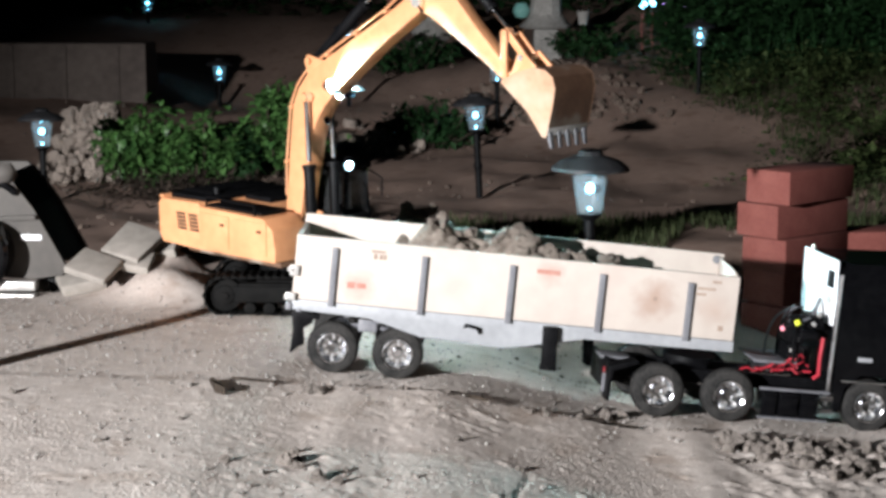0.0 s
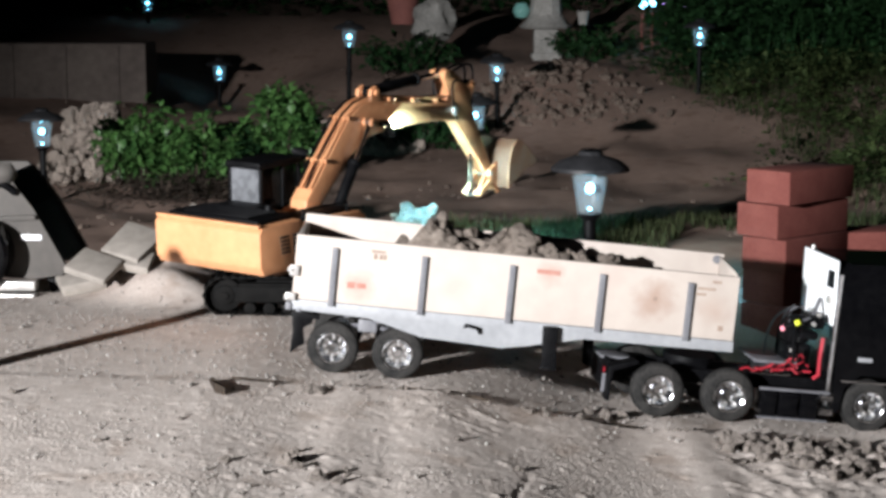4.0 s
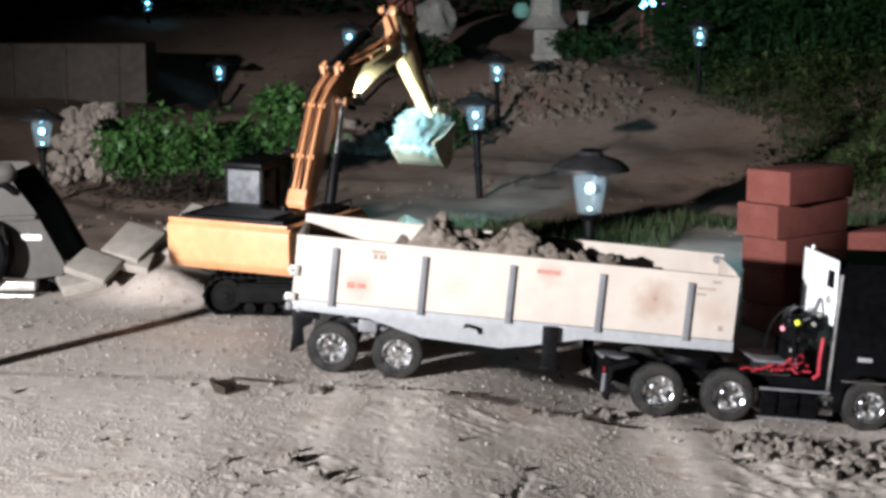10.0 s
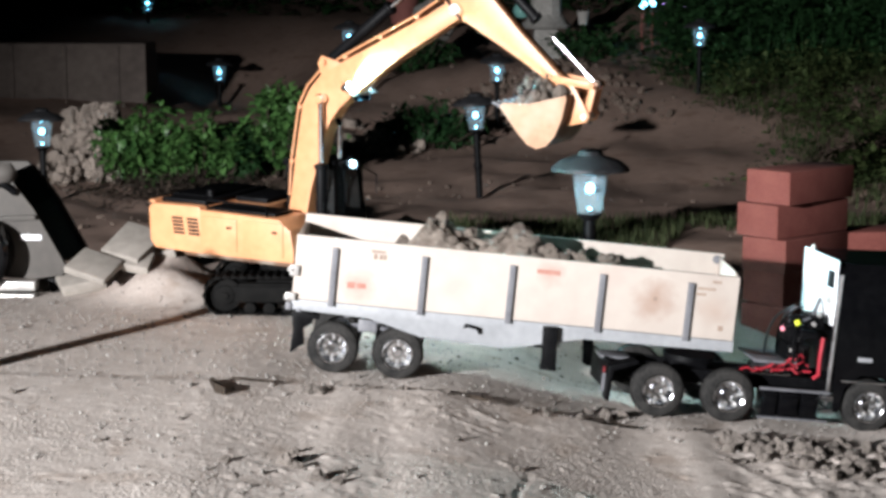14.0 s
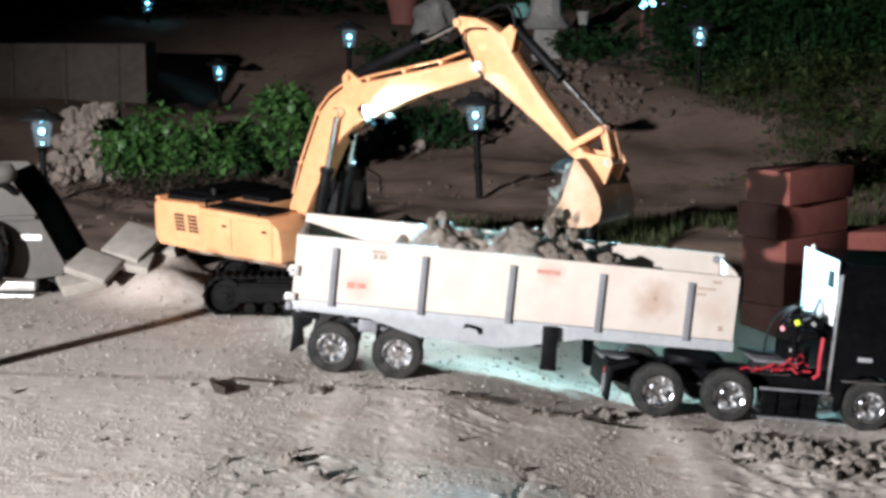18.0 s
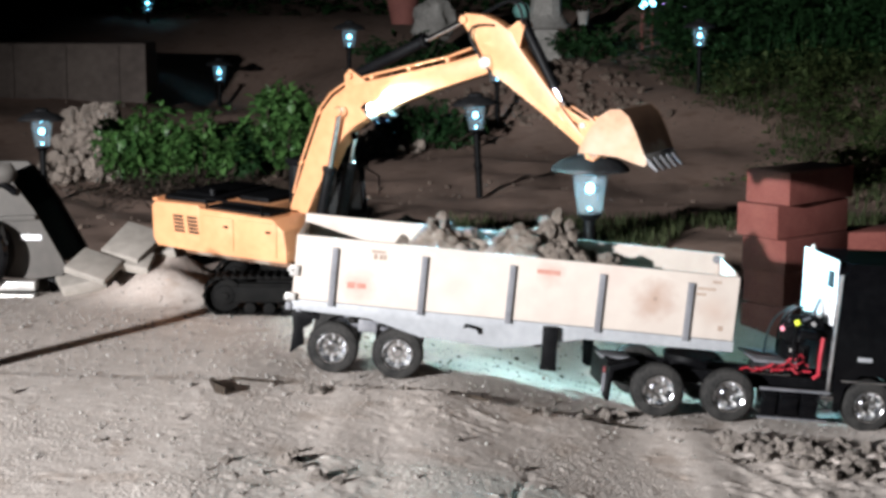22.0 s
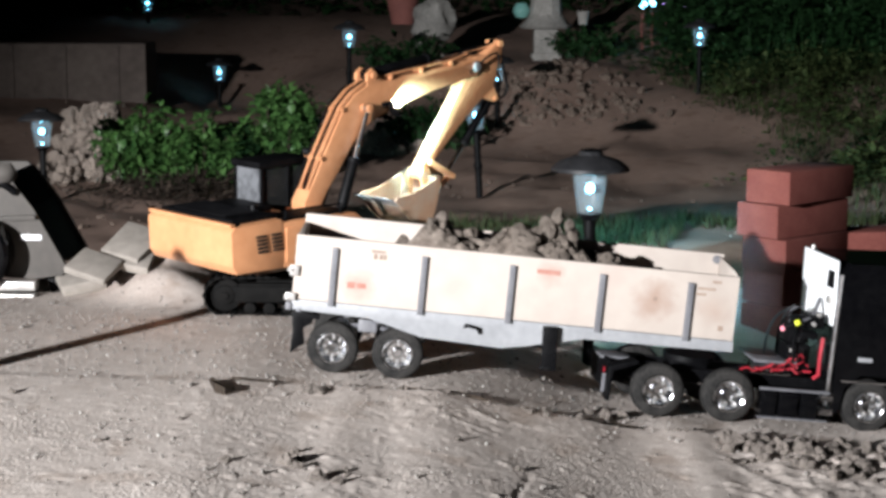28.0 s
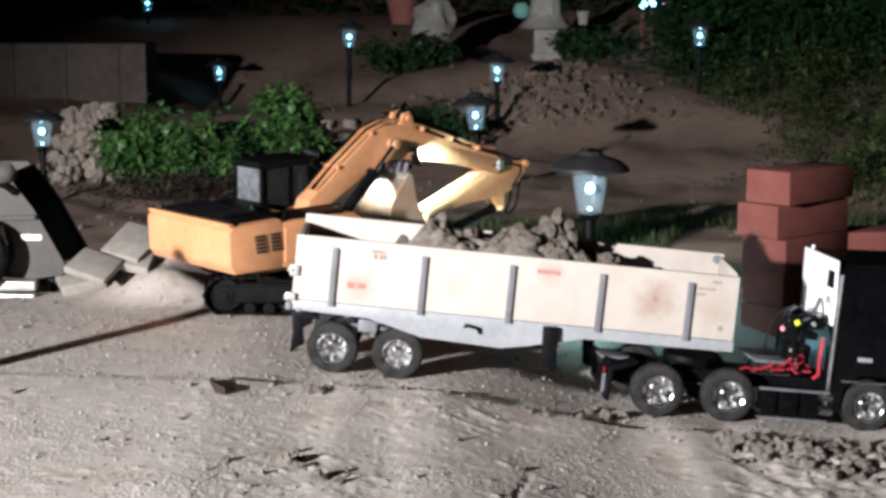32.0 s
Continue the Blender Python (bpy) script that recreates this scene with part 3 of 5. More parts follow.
# bucket: the first axis runs from its pin to the teeth
BUCKET_OUT = [(-0.010, 0.004), (-0.010, 0.012), (0.004, 0.045), (0.020, 0.070), (0.038, 0.084), (0.056, 0.087), (0.072, 0.078), (0.087, 0.057), (0.105, 0.026), (0.114, 0.010)]
BUCKET_IN = [(0.110, 0.008), (0.101, 0.025), (0.083, 0.054), (0.069, 0.074), (0.055, 0.083), (0.039, 0.080), (0.024, 0.067), (0.008, 0.043), (-0.006, 0.012), (-0.006, 0.004)]
BW = 0.051
bucket = part("bucket", prism(BUCKET_OUT + BUCKET_IN, -BW, BW), SHADEDSTEEL, excavator, "dirty bucket shell, its brown darkened for shade")
for sy in (1, -1):
    part("side_plate", prism(BUCKET_OUT + [(0.108, 0.004), (0.06, 0.011), (0.01, 0.006)], sy * BW - 0.0025, sy * BW + 0.0015), BUCKETSIDE, bucket, "dusty pale bucket side")
for sy in (1, -1):
    part("hinge_ear", prism([(-0.012, -0.010), (-0.034, 0.044), (-0.026, 0.054), (0.010, 0.056), (0.012, 0.0), (0.002, -0.012)], 0.020 * sy - 0.003, 0.020 * sy + 0.003, 0.001), ORANGE, bucket)
part("ear_pin", cyl(0.005, 0.052, (-0.024, 0, 0.044), "Y", 12), STEEL, bucket)
part("cutting_edge", box(0.014, 2 * BW + 0.002, 0.004, (0.1085, 0, 0.0165), 0.001, Matrix.Rotation(radians(62), 4, "Y")), STEEL, bucket)
for k in range(5):
    part("tooth", prism([(0.102, 0.022), (0.110, 0.018), (0.131, 0.001), (0.129, -0.001), (0.103, 0.012)], -BW + 0.003 + 0.0217 * k, -BW + 0.012 + 0.0217 * k, 0.001), DARKGREY, bucket)

# hydraulic cylinders: each barrel and rod points along its own x axis
def barrel(name, length, r, y=0.0):
    return part(name, joined(cyl(r, length, (length / 2, y, 0), "X", 18, bevel=0.001), cyl(r * 1.25, 0.008, (length - 0.004, y, 0), "X", 18, bevel=0.001), cyl(r * 1.0, 0.012, (0, y, 0), "Y", 14)), BLACK, excavator, "black hydraulic cylinder")


def rod(name, length, r, y=0.0):
    return part(name, joined(cyl(r, length, (-length / 2, y, 0), "X", 14), cyl(r * 2.0, 0.012, (0, y, 0), "Y", 14)), CHROME, excavator, "chromed piston rod")


boom_barrels = [barrel("boom_cylinder", 0.125, 0.0105, 0.0) for _ in (1, -1)]
boom_rods = [rod("boom_rod", 0.115, 0.0048, 0.0) for _ in (1, -1)]
stick_barrel, stick_rod = barrel("stick_cylinder", 0.165, 0.0105), rod("stick_rod", 0.15, 0.005)
tip_barrel, tip_rod = barrel("bucket_cylinder", 0.118, 0.009), rod("bucket_rod", 0.11, 0.0042)
link_arm = part("link_arm", joined(*[prism([(-0.006, -0.006), (-0.006, 0.006), (0.068, 0.006), (0.072, 0.0), (0.068, -0.006)], 0.0205 * s - 0.003, 0.0205 * s + 0.003, 0.001) for s in (1, -1)], cyl(0.0045, 0.048, (0.064, 0, 0), "Y", 12)), ORANGE, excavator)
link_bar = part("link_bar", joined(*[prism([(-0.006, -0.006), (-0.006, 0.006), (0.053, 0.006), (0.057, 0.0), (0.053, -0.006)], 0.0125 * s - 0.003, 0.0125 * s + 0.003, 0.001) for s in (1, -1)], cyl(0.005, 0.048, (0, 0, 0), "Y", 12)), ORANGE, excavator)


# ---- trailer ----
trailer = thing("tipper_trailer", pose(-0.235, 2.68, 0.109, 0, 5.65, 0), "model tipper trailer with pale plywood sides, loaded with dirt", "trailer")
TL, TW, TH = 0.690, 0.172, 0.101
part("side_board", box(TL, 0.008, TH, (TL / 2, 0.004, TH / 2), 0.001), PLYNEAR, trailer, "pale stained plywood side board")
part("side_board", box(TL, 0.008, TH + 0.012, (TL / 2, TW - 0.004, TH / 2 + 0.006), 0.001), PLY, trailer)
part("front_board", prism([(TL - 0.008, 0.0), (TL - 0.008, TH + 0.008), (TL, TH - 0.002), (TL, 0.0)], 0.008, TW - 0.008, 0.001), PLY, trailer)
part("tailgate", box(0.008, TW - 0.016, TH - 0.004, (0.004, TW / 2, TH / 2), 0.001), PLY, trailer)
part("floor_board", box(TL - 0.016, TW - 0.016, 0.006, (TL / 2, TW / 2, 0.004), 0.001), PLY, trailer)
STAKES = (0.061, 0.200, 0.337, 0.477, 0.615)
for sx in STAKES:
    part("stake", box(0.0095, 0.006, 0.092, (sx, -0.003, 0.040), 0.001), DARKGREY, trailer, "grey metal side post")
    part("stake", box(0.0095, 0.006, 0.092, (sx, TW + 0.003, 0.040), 0.001), DARKGREY, trailer, "grey metal side post")
SKIRT = [(0.0, -0.001), (0.692, -0.001), (0.692, -0.018), (0.46, -0.020), (0.37, -0.040), (0.33, -0.047), (0.205, -0.042), (0.12, -0.020), (0.0, -0.017)]
for y0 in (0.001, TW - 0.007):
    part("chassis_rail", prism(SKIRT, y0, y0 + 0.006, 0.001), GREY, trailer)
for cxx in (0.03, 0.12, 0.25, 0.36, 0.5, 0.66):
    part("cross_member", box(0.012, TW - 0.014, 0.014, (cxx, TW / 2, -0.010), 0.001), GREY, trailer)
part("rear_bumper", joined(box(0.010, TW + 0.004, 0.012, (-0.004, TW / 2, -0.012), 0.002), box(0.008, 0.012, 0.03, (0.012, 0.006, -0.03), 0.001)), DARKGREY, trailer)
part("tail_hinge", joined(box(0.014, 0.006, 0.016, (0.001, -0.003, 0.045), 0.001), cyl(0.004, 0.010, (-0.006, -0.004, 0.047), "Y", 10)), STEEL, trailer)
part("tail_latch", joined(box(0.016, 0.008, 0.012, (-0.002, -0.004, 0.004), 0.002), cyl(0.004, 0.012, (-0.008, -0.003, 0.003), "Y", 10)), STEEL, trailer)
part("rail_hook", tube([(0.272, -0.003, -0.018), (0.272, -0.007, -0.014), (0.292, -0.007, -0.018), (0.296, -0.003, -0.026)], 0.0024, 6), BLACK, trailer)
for y0 in (-0.012, TW - 0.006):
    part("landing_leg", joined(box(0.023, 0.016, 0.064, (0.406, y0 + 0.008, -0.036), 0.002, Matrix.Rotation(radians(-3), 4, "Y")), box(0.026, 0.020, 0.006, (0.407, y0 + 0.008, -0.069), 0.001)), BLACK, trailer)
FLAP = [(0.002, -0.019), (0.046, -0.022), (0.046, -0.028), (0.020, -0.032), (0.026, -0.070), (0.018, -0.074), (0.004, -0.086), (0.006, -0.05)]
for y0 in (-0.004, TW - 0.002):
    part("mud_flap", prism(FLAP, y0, y0 + 0.006, 0.001), BLACK, trailer)



def wheel(parent, x, y, z, r, width, out=-1):
    """A dished chrome wheel with its tyre; out: -1 faces the near side."""
    turn = Matrix.Translation((x, y, z)) @ Matrix.Rotation(radians(90 if out < 0 else -90), 4, "X")
    w = part("wheel", lathe([(0.0, -0.002), (r * 0.16, -0.002), (r * 0.18, 0.004), (r * 0.14, 0.006), (0, 0.006)], 18), CHROME, parent, "chromed wheel with a dusty black tyre", turn)
    h = width / 2
    part("tyre", lathe([(r * 0.58, -h), (r * 0.86, -h), (r * 0.96, -h * 0.8), (r, -h * 0.5), (r, h * 0.5), (r * 0.96, h * 0.8), (r * 0.88, h), (r * 0.64, h * 1.04), (r * 0.58, h * 0.8), (r * 0.57, -h)], 40), RUBBER, w)
    part("rim", lathe([(r * 0.575, -h * 0.9), (r * 0.575, h * 0.85), (r * 0.60, h * 0.98), (r * 0.575, h), (r * 0.53, h * 0.9), (r * 0.47, h * 0.1), (r * 0.40, -h * 0.2), (r * 0.2, -h * 0.25), (0, -h * 0.25)], 32), CHROME, w)
    nut = joined(*[cyl(r * 0.045, 0.004, (r * 0.32 * math.cos(a), r * 0.32 * math.sin(a), -h * 0.2 + 0.002), "Z", 6) for a in [k * math.pi / 4 for k in range(8)]])
    part("wheel_nuts", nut, STEEL, w)
    return w


for wx in (0.070, 0.172):
    wheel(trailer, wx, 0.014, -0.0725, 0.0405, 0.024)
    wheel(trailer, wx, TW - 0.014, -0.0725, 0.0405, 0.024, 1)
    part("axle", cyl(0.006, TW - 0.04, (wx, TW / 2, -0.0725), "Y", 12), BLACK, trailer)
part("leaf_spring", joined(tube(arc((0.05, 0.03, -0.05), (0.19, 0.03, -0.05), (0, 0, 0.012)), 0.004, 6), box(0.03, 0.012, 0.02, (0.121, 0.024, -0.036), 0.003), tube(arc((0.085, 0.004, -0.022), (0.14, 0.004, -0.026), (0, 0, 0.012)), 0.003, 6)), DARKGREY, trailer)


# ---- tractor unit ----
tractor = thing("truck_tractor", pose(0.344, 2.68, -0.081, 0, 6.0, 7.0), "black model semi-truck tractor with chrome wheels", "truck")
for y0 in (0.045, 0.125):
    part("frame_rail", box(0.46, 0.010, 0.022, (0.145, y0, 0.062), 0.001), BLACK, tractor)
for wx in (-0.012, 0.102, 0.332):
    wheel(tractor, wx, 0.008, 0.043, 0.0425, 0.026)
    wheel(tractor, wx, 0.158, 0.043, 0.0425, 0.026, 1)
    part("axle", joined(cyl(0.007, 0.13, (wx, 0.086, 0.043), "Y", 12), lathe([(0, -0.016), (0.012, -0.014), (0.016, 0), (0.012, 0.014), (0, 0.016)], 14, (wx, 0.086, 0.043))), BLACK, tractor)
part("fifth_wheel", joined(cyl(0.042, 0.008, (0.055, 0.086, 0.086), "Z", 26), box(0.06, 0.05, 0.016, (0.05, 0.086, 0.076), 0.003)), BLACK, tractor)
part("tail_panel", joined(box(0.004, 0.12, 0.05, (-0.088, 0.085, 0.055), 0.002), box(0.03, 0.004, 0.03, (-0.074, 0.035, 0.06), 0.001)), BLACK, tractor)
for tx, tl in ((0.170, 0.026), (0.202, 0.034), (0.236, 0.030)):
    part("side_box", joined(box(tl, 0.035, 0.046, (tx, 0.018, 0.036), 0.004), box(tl * 0.8, 0.004, 0.026, (tx, 0.0, 0.036), 0.0015)), BLACKGLOSS, tractor)
part("box_rail", joined(box(0.115, 0.006, 0.004, (0.208, -0.002, 0.060), 0.001), box(0.115, 0.005, 0.003, (0.208, -0.003, 0.014), 0.001)), DARKGREY, tractor)
for tz in (0.030, 0.052):
    part("step_plate", box(0.022, 0.006, 0.010, (0.262, -0.001, tz), 0.001), CHROME, tractor)
part("cab", joined(prism([(0.272, 0.03), (0.262, 0.245), (0.275, 0.268), (0.42, 0.275), (0.46, 0.19), (0.52, 0.15), (0.53, 0.03), (0.388, 0.03), (0.380, 0.070), (0.355, 0.092), (0.312, 0.092), (0.288, 0.070), (0.282, 0.03)], -0.004, 0.176, 0.0)), BLACKGLOSS, tractor)
part("cab_rear_panel", box(0.004, 0.16, 0.105, (0.258, 0.088, 0.218), 0.003, Matrix.Rotation(radians(-3), 4, "Y")), WHITE, tractor, "white rear cab panel")
part("exhaust_pipe", tube([(0.262, 0.002, 0.04), (0.262, 0.0, 0.25)], 0.0045, 10), CHROME, tractor, "chrome upright exhaust pipe")
part("tail_light", box(0.006, 0.022, 0.010, (-0.091, 0.03, 0.062), 0.002), RED, tractor, "red tail light")
part("mud_guard", prism([(-0.094, 0.075), (-0.05, 0.088), (-0.046, 0.083), (-0.086, 0.068), (-0.088, 0.020), (-0.094, 0.020)], 0.0, 0.03, 0.001), BLACK, tractor)
part("rear_step", box(0.05, 0.05, 0.004, (-0.07, 0.085, 0.078), 0.001), DARKGREY, tractor)
part("lamp_bracket", box(0.010, 0.004, 0.03, (-0.094, 0.02, 0.045), 0.001), DARKGREY, tractor)
part("air_tank", joined(cyl(0.013, 0.07, (0.185, 0.07, 0.078), "X", 16, bevel=0.004)), CHROME, tractor)
part("catwalk", box(0.07, 0.10, 0.004, (0.185, 0.085, 0.096), 0.001), DARKGREY, tractor)
part("cab_badge", box(0.024, 0.002, 0.007, (0.315, -0.005, 0.118), 0.0005), GREY, tractor)
part("cab_trim", box(0.10, 0.002, 0.004, (0.33, -0.005, 0.082), 0.0005), CHROME, tractor)
part("battery_pack", joined(box(0.04, 0.06, 0.05, (0.225, 0.08, 0.10), 0.006), box(0.03, 0.05, 0.03, (0.222, 0.085, 0.14), 0.004)), BLACK, tractor)
random.seed(5)
for k in range(7):
    a = (0.235 + random.uniform(-0.01, 0.015), random.uniform(0.02, 0.13), 0.165 + random.uniform(-0.015, 0.02))
    b = (0.205 + random.uniform(-0.03, 0.02), random.uniform(0.01, 0.12), 0.12 + random.uniform(-0.03, 0.02))
    part("air_hose", tube(arc(a, b, (-0.016, -0.01, 0.014)), 0.0020, 6), (DARKGREY, BLACK, BLACK)[k % 3], tractor)
for k in range(5):
    a = (0.12 + 0.03 * k, 0.02 + 0.01 * k, 0.082)
    b = (0.24, 0.03 + 0.012 * k, 0.083 + 0.012 * (k % 3))
    part("red_wire", tube([Vector(q) + Vector((0, 0.004 * math.sin(3 * i + k), 0.004 * math.sin(2.1 * i + 2 * k))) for i, q in enumerate(arc(a, b, (0, -0.006, 0.006)))], 0.0016, 6), RED, tractor, "red cable")
YELLOW = surface("yellow_plastic", (0.55, 0.62, 0.03), (0.65, 0.70, 0.06), 40, 0.4, bump=0)
PINK = surface("pink_plastic", (0.75, 0.22, 0.30), (0.85, 0.30, 0.36), 40, 0.4, bump=0)
plug_turn = Matrix.Rotation(radians(62), 4, "Y") @ Matrix.Rotation(radians(8), 4, "X")
coupling = part("coupling", lathe([(0.0, 0.0), (0.004, 0.0), (0.0045, 0.006), (0.004, 0.030), (0.0, 0.030)], 12, (0.182, 0.012, 0.156), plug_turn), BLACK, tractor, "black air line coupling with coloured rings")
part("coupling_tip", lathe([(0.0, -0.006), (0.004, -0.006), (0.0045, 0.0), (0.0, 0.0)], 12, (0.182, 0.012, 0.156), plug_turn), PINK, coupling)
part("coupling_ring", lathe([(0.0043, 0.018), (0.0048, 0.019), (0.0048, 0.025), (0.0043, 0.026)], 12, (0.182, 0.012, 0.156), plug_turn), YELLOW, coupling)
part("wire_loom", tube([(0.248, 0.012, 0.145), (0.246, 0.010, 0.11), (0.248, 0.012, 0.085), (0.240, 0.014, 0.078)], 0.0032, 8), RED, tractor, "red cable")
part("hose_manifold", joined(box(0.026, 0.05, 0.022, (0.236, 0.04, 0.168), 0.004), cyl(0.008, 0.03, (0.214, 0.035, 0.168), "X", 12, bevel=0.002), box(0.03, 0.03, 0.012, (0.226, 0.03, 0.146), 0.003)), BLACK, tractor)
for y, z in ((0.018, 0.178), (0.012, 0.164), (0.02, 0.118)):
    part("hose_fitting", lathe([(0.0, 0.0), (0.003, 0.0), (0.0035, 0.004), (0.002, 0.007), (0.0, 0.007)], 10, (0.205 + 0.6 * (z - 0.118), y, z), Matrix.Rotation(radians(-60), 4, "Y")), STEEL, tractor)
part("cab_rear_vent", box(0.005, 0.030, 0.028, (0.256, 0.030, 0.238), 0.002), BLACK, tractor)
part("cab_rear_latch", box(0.006, 0.014, 0.012, (0.254, 0.026, 0.205), 0.002), STEEL, tractor)
part("roof_marker", lathe([(0.0, 0.010), (0.004, 0.008), (0.0055, 0.0), (0.0, 0.0)], 12, (0.262, 0.150, 0.268)), STEEL, tractor)
part("deflector_strut", tube([(0.252, 0.06, 0.20), (0.228, 0.02, 0.175), (0.21, 0.01, 0.17)], 0.003, 6), DARKGREY, tractor)


# ---- brick stack ----
def brick_mesh():
    bm = box(0.212, 0.102, 0.064, (0, 0, 0), 0.003)
    for v in bm.verts:
        v.co += 0.0012 * Vector((noise.noise(v.co * 40), noise.noise(v.co * 40 + Vector((9, 0, 0))), noise.noise(v.co * 40 + Vector((0, 9, 0)))))
    return mesh_of(bm, "brick", REDBRICK)


BRICK = brick_mesh()
for k, (bx, by, turn) in enumerate([(0.694, 3.40, 42), (0.700, 3.41, 40), (0.692, 3.40, 44), (0.686, 3.405, 39), (0.698, 3.40, 43)]):
    ob = new("brick", BRICK)
    ob.matrix_basis = pose(bx, by, -0.052 + 0.0655 * k, 0, 0, turn)
    tagged(ob, "loose red clay brick in a stack", "brick", "brick stack")
ob = new("brick", BRICK)
ob.matrix_basis = pose(0.885, 3.50, 0.075, 0, 0, 8)
tagged(ob, "loose red clay brick lying flat beside the stack", "brick", "brick stack")
for k in range(2):
    ob = new("brick", BRICK)
    ob.matrix_basis = pose(0.875 + 0.01 * k, 3.50, -0.055 + 0.0655 * k, 0, 0, 4 + 5 * k)
    tagged(ob, "loose red clay brick lying flat beside the stack", "brick", "brick stack")


# ---- machine standing at the edge ----
LOADER = surface("dusty_loader_paint", (0.05, 0.045, 0.040), (0.085, 0.076, 0.068), 9, 0.8, bump=0.2)
loader = thing("wheel_loader", pose(-0.846, 3.32, -0.0415) @ Matrix.Scale(1.071, 4), "dusty grey model wheel loader with its bucket lowered", "loader")
SIDE = [(-0.08, 0.262), (0.004, 0.262), (0.020, 0.250), (0.060, 0.196), (0.112, 0.098), (0.108, 0.076), (0.06, 0.070), (-0.08, 0.074)]
part("bucket_side", prism(SIDE, 0.0, 0.010, 0.002), LOADER, loader)
part("bucket_side", prism(SIDE, 0.20, 0.212, 0.002), LOADER, loader)
part("bucket_shell", prism([(0.000, 0.25), (0.012, 0.257), (0.056, 0.196), (0.104, 0.100), (0.092, 0.100), (0.04, 0.19)], 0.010, 0.20, 0.001), BLACK, loader)
part("side_rib", prism([(-0.08, 0.180), (0.062, 0.186), (0.066, 0.178), (-0.08, 0.172)], -0.010, 0.0, 0.001), LOADER, loader)
part("drum", lathe([(0.0, -0.03), (0.060, -0.03), (0.066, -0.024), (0.066, 0.024), (0.060, 0.03), (0.0, 0.03)], 36, (-0.040, -0.034, 0.122), Matrix.Rotation(radians(90), 4, "X")), BLACKGLOSS, loader, "glossy black roller")
part("rock_in_bucket", lump(0.030, 5, 2, 0.4, 0.7), LOADER, loader, "", pose(0.0, 0.01, 0.255))
part("hose", tube(arc((-0.03, -0.006, 0.235), (0.03, -0.006, 0.225), (0, -0.005, 0.014)), 0.006, 8), BLACK, loader)
part("blade", box(0.155, 0.03, 0.016, (-0.012, -0.02, 0.062), 0.002), STEEL, loader, "bright steel cutting edge")
part("blade", box(0.155, 0.03, 0.016, (-0.012, -0.026, 0.040), 0.002), STEEL, loader, "bright steel cutting edge")
part("rear_arm", joined(prism([(0.072, 0.070), (0.16, 0.080), (0.165, 0.064), (0.08, 0.035)], 0.03, 0.06, 0.002), cyl(0.03, 0.05, (0.115, 0.07, 0.05), "Y", 20, bevel=0.004)), BLACK, loader)
part("label_strip", box(0.037, 0.002, 0.010, (0.054, -0.0015, 0.145), 0.0005), WHITE, loader)

post = tagged(part("garden_post", lathe([(0.0, -0.45), (0.017, -0.45), (0.017, -0.018), (0.013, -0.005), (0.0, 0.0)], 18), TWIG, None, "", pose(-0.858, 2.34, 0.290)), "round-topped dark wooden post beside the yard", "post")

# ---- broken slabs ----
for k, (x, y, z, sx, sy, sz, rx, ry, rz) in enumerate([
        (-0.513, 3.46, 0.122, 0.040, 0.092, 0.024, 27, 14, -32), (-0.600, 3.36, 0.094, 0.085, 0.108, 0.015, 22, 10, -20), (-0.660, 3.27, 0.066, 0.084, 0.080, 0.015, 20, 16, -14),
        (-0.541, 3.40, 0.078, 0.046, 0.056, 0.020, 18, -9, -4), (-0.588, 3.32, 0.066, 0.060, 0.055, 0.018, 22, 4, -6), (-0.700, 3.33, 0.030, 0.080, 0.070, 0.024, 16, -8, 20), (-0.475, 3.52, 0.085, 0.070, 0.060, 0.024, 30, 20, 15)]):
    bm = box(sx, sy, sz, (0, 0, 0), 0.004)
    for v in bm.verts:
        v.co += 0.006 * noise.noise_vector(v.co * 18 + Vector((k, 0, 0)))
    tagged(part("stone_slab", bm, SLAB, None, "", pose(x, y, z, rx, ry, rz)), "broken pale concrete slab piece leaning on rubble", "slab", "broken slabs")


# ---- ground litter ----
def stones_mesh(name, places, mat, seed=1):
    """Many small stones in one mesh; places: x, y, z, size."""
    rnd = random.Random(seed)
    shapes = []
    for k in range(8):
        bm = lump(1.0, k + 11 * seed, 1, 0.45, 0.7)
        bm.verts.ensure_lookup_table()
        shapes.append(([v.co.copy() for v in bm.verts], [[v.index for v in f.verts] for f in bm.faces]))
        bm.free()
    verts, faces = [], []
    for x, y, z, r in places:
        vs, fs = shapes[rnd.randrange(8)]
        m = Matrix.Translation((x, y, z)) @ Euler((rnd.uniform(0, 6), rnd.uniform(0, 6), rnd.uniform(0, 6))).to_matrix().to_4x4()
        o = len(verts)
        verts += [tuple(m @ (v * r)) for v in vs]
        faces += [[o + i for i in f] for f in fs]
    me = bpy.data.meshes.new(name)
    me.from_pydata(verts, [], faces)
    me.materials.append(mat)
    return new(name, me)


random.seed(21)
spots = []
while len(spots) < 8500:
    y = random.uniform(1.85, 3.55)
    x = random.uniform(-0.30 * y - 0.05, 0.30 * y + 0.05)
    thick = 0.35 + 0.65 * smooth(-0.05, 0.35, noise.noise(Vector((x * 3.1, y * 3.1, 4))))
    if -0.75 < x < 0.1 and 2.45 < y < 3.2:
        thick += 0.5
    thick *= 0.35 + 0.65 * smooth(2.50, 2.66, y + 0.05 * x)
    if random.random() < thick * 0.7:
        r = 0.0008 + 0.0020 * random.random() ** 3 + (0.003 * random.random() if random.random() < 0.05 else 0)
        spots.append((x, y, ground_z(x, y) + r * 0.25, r))
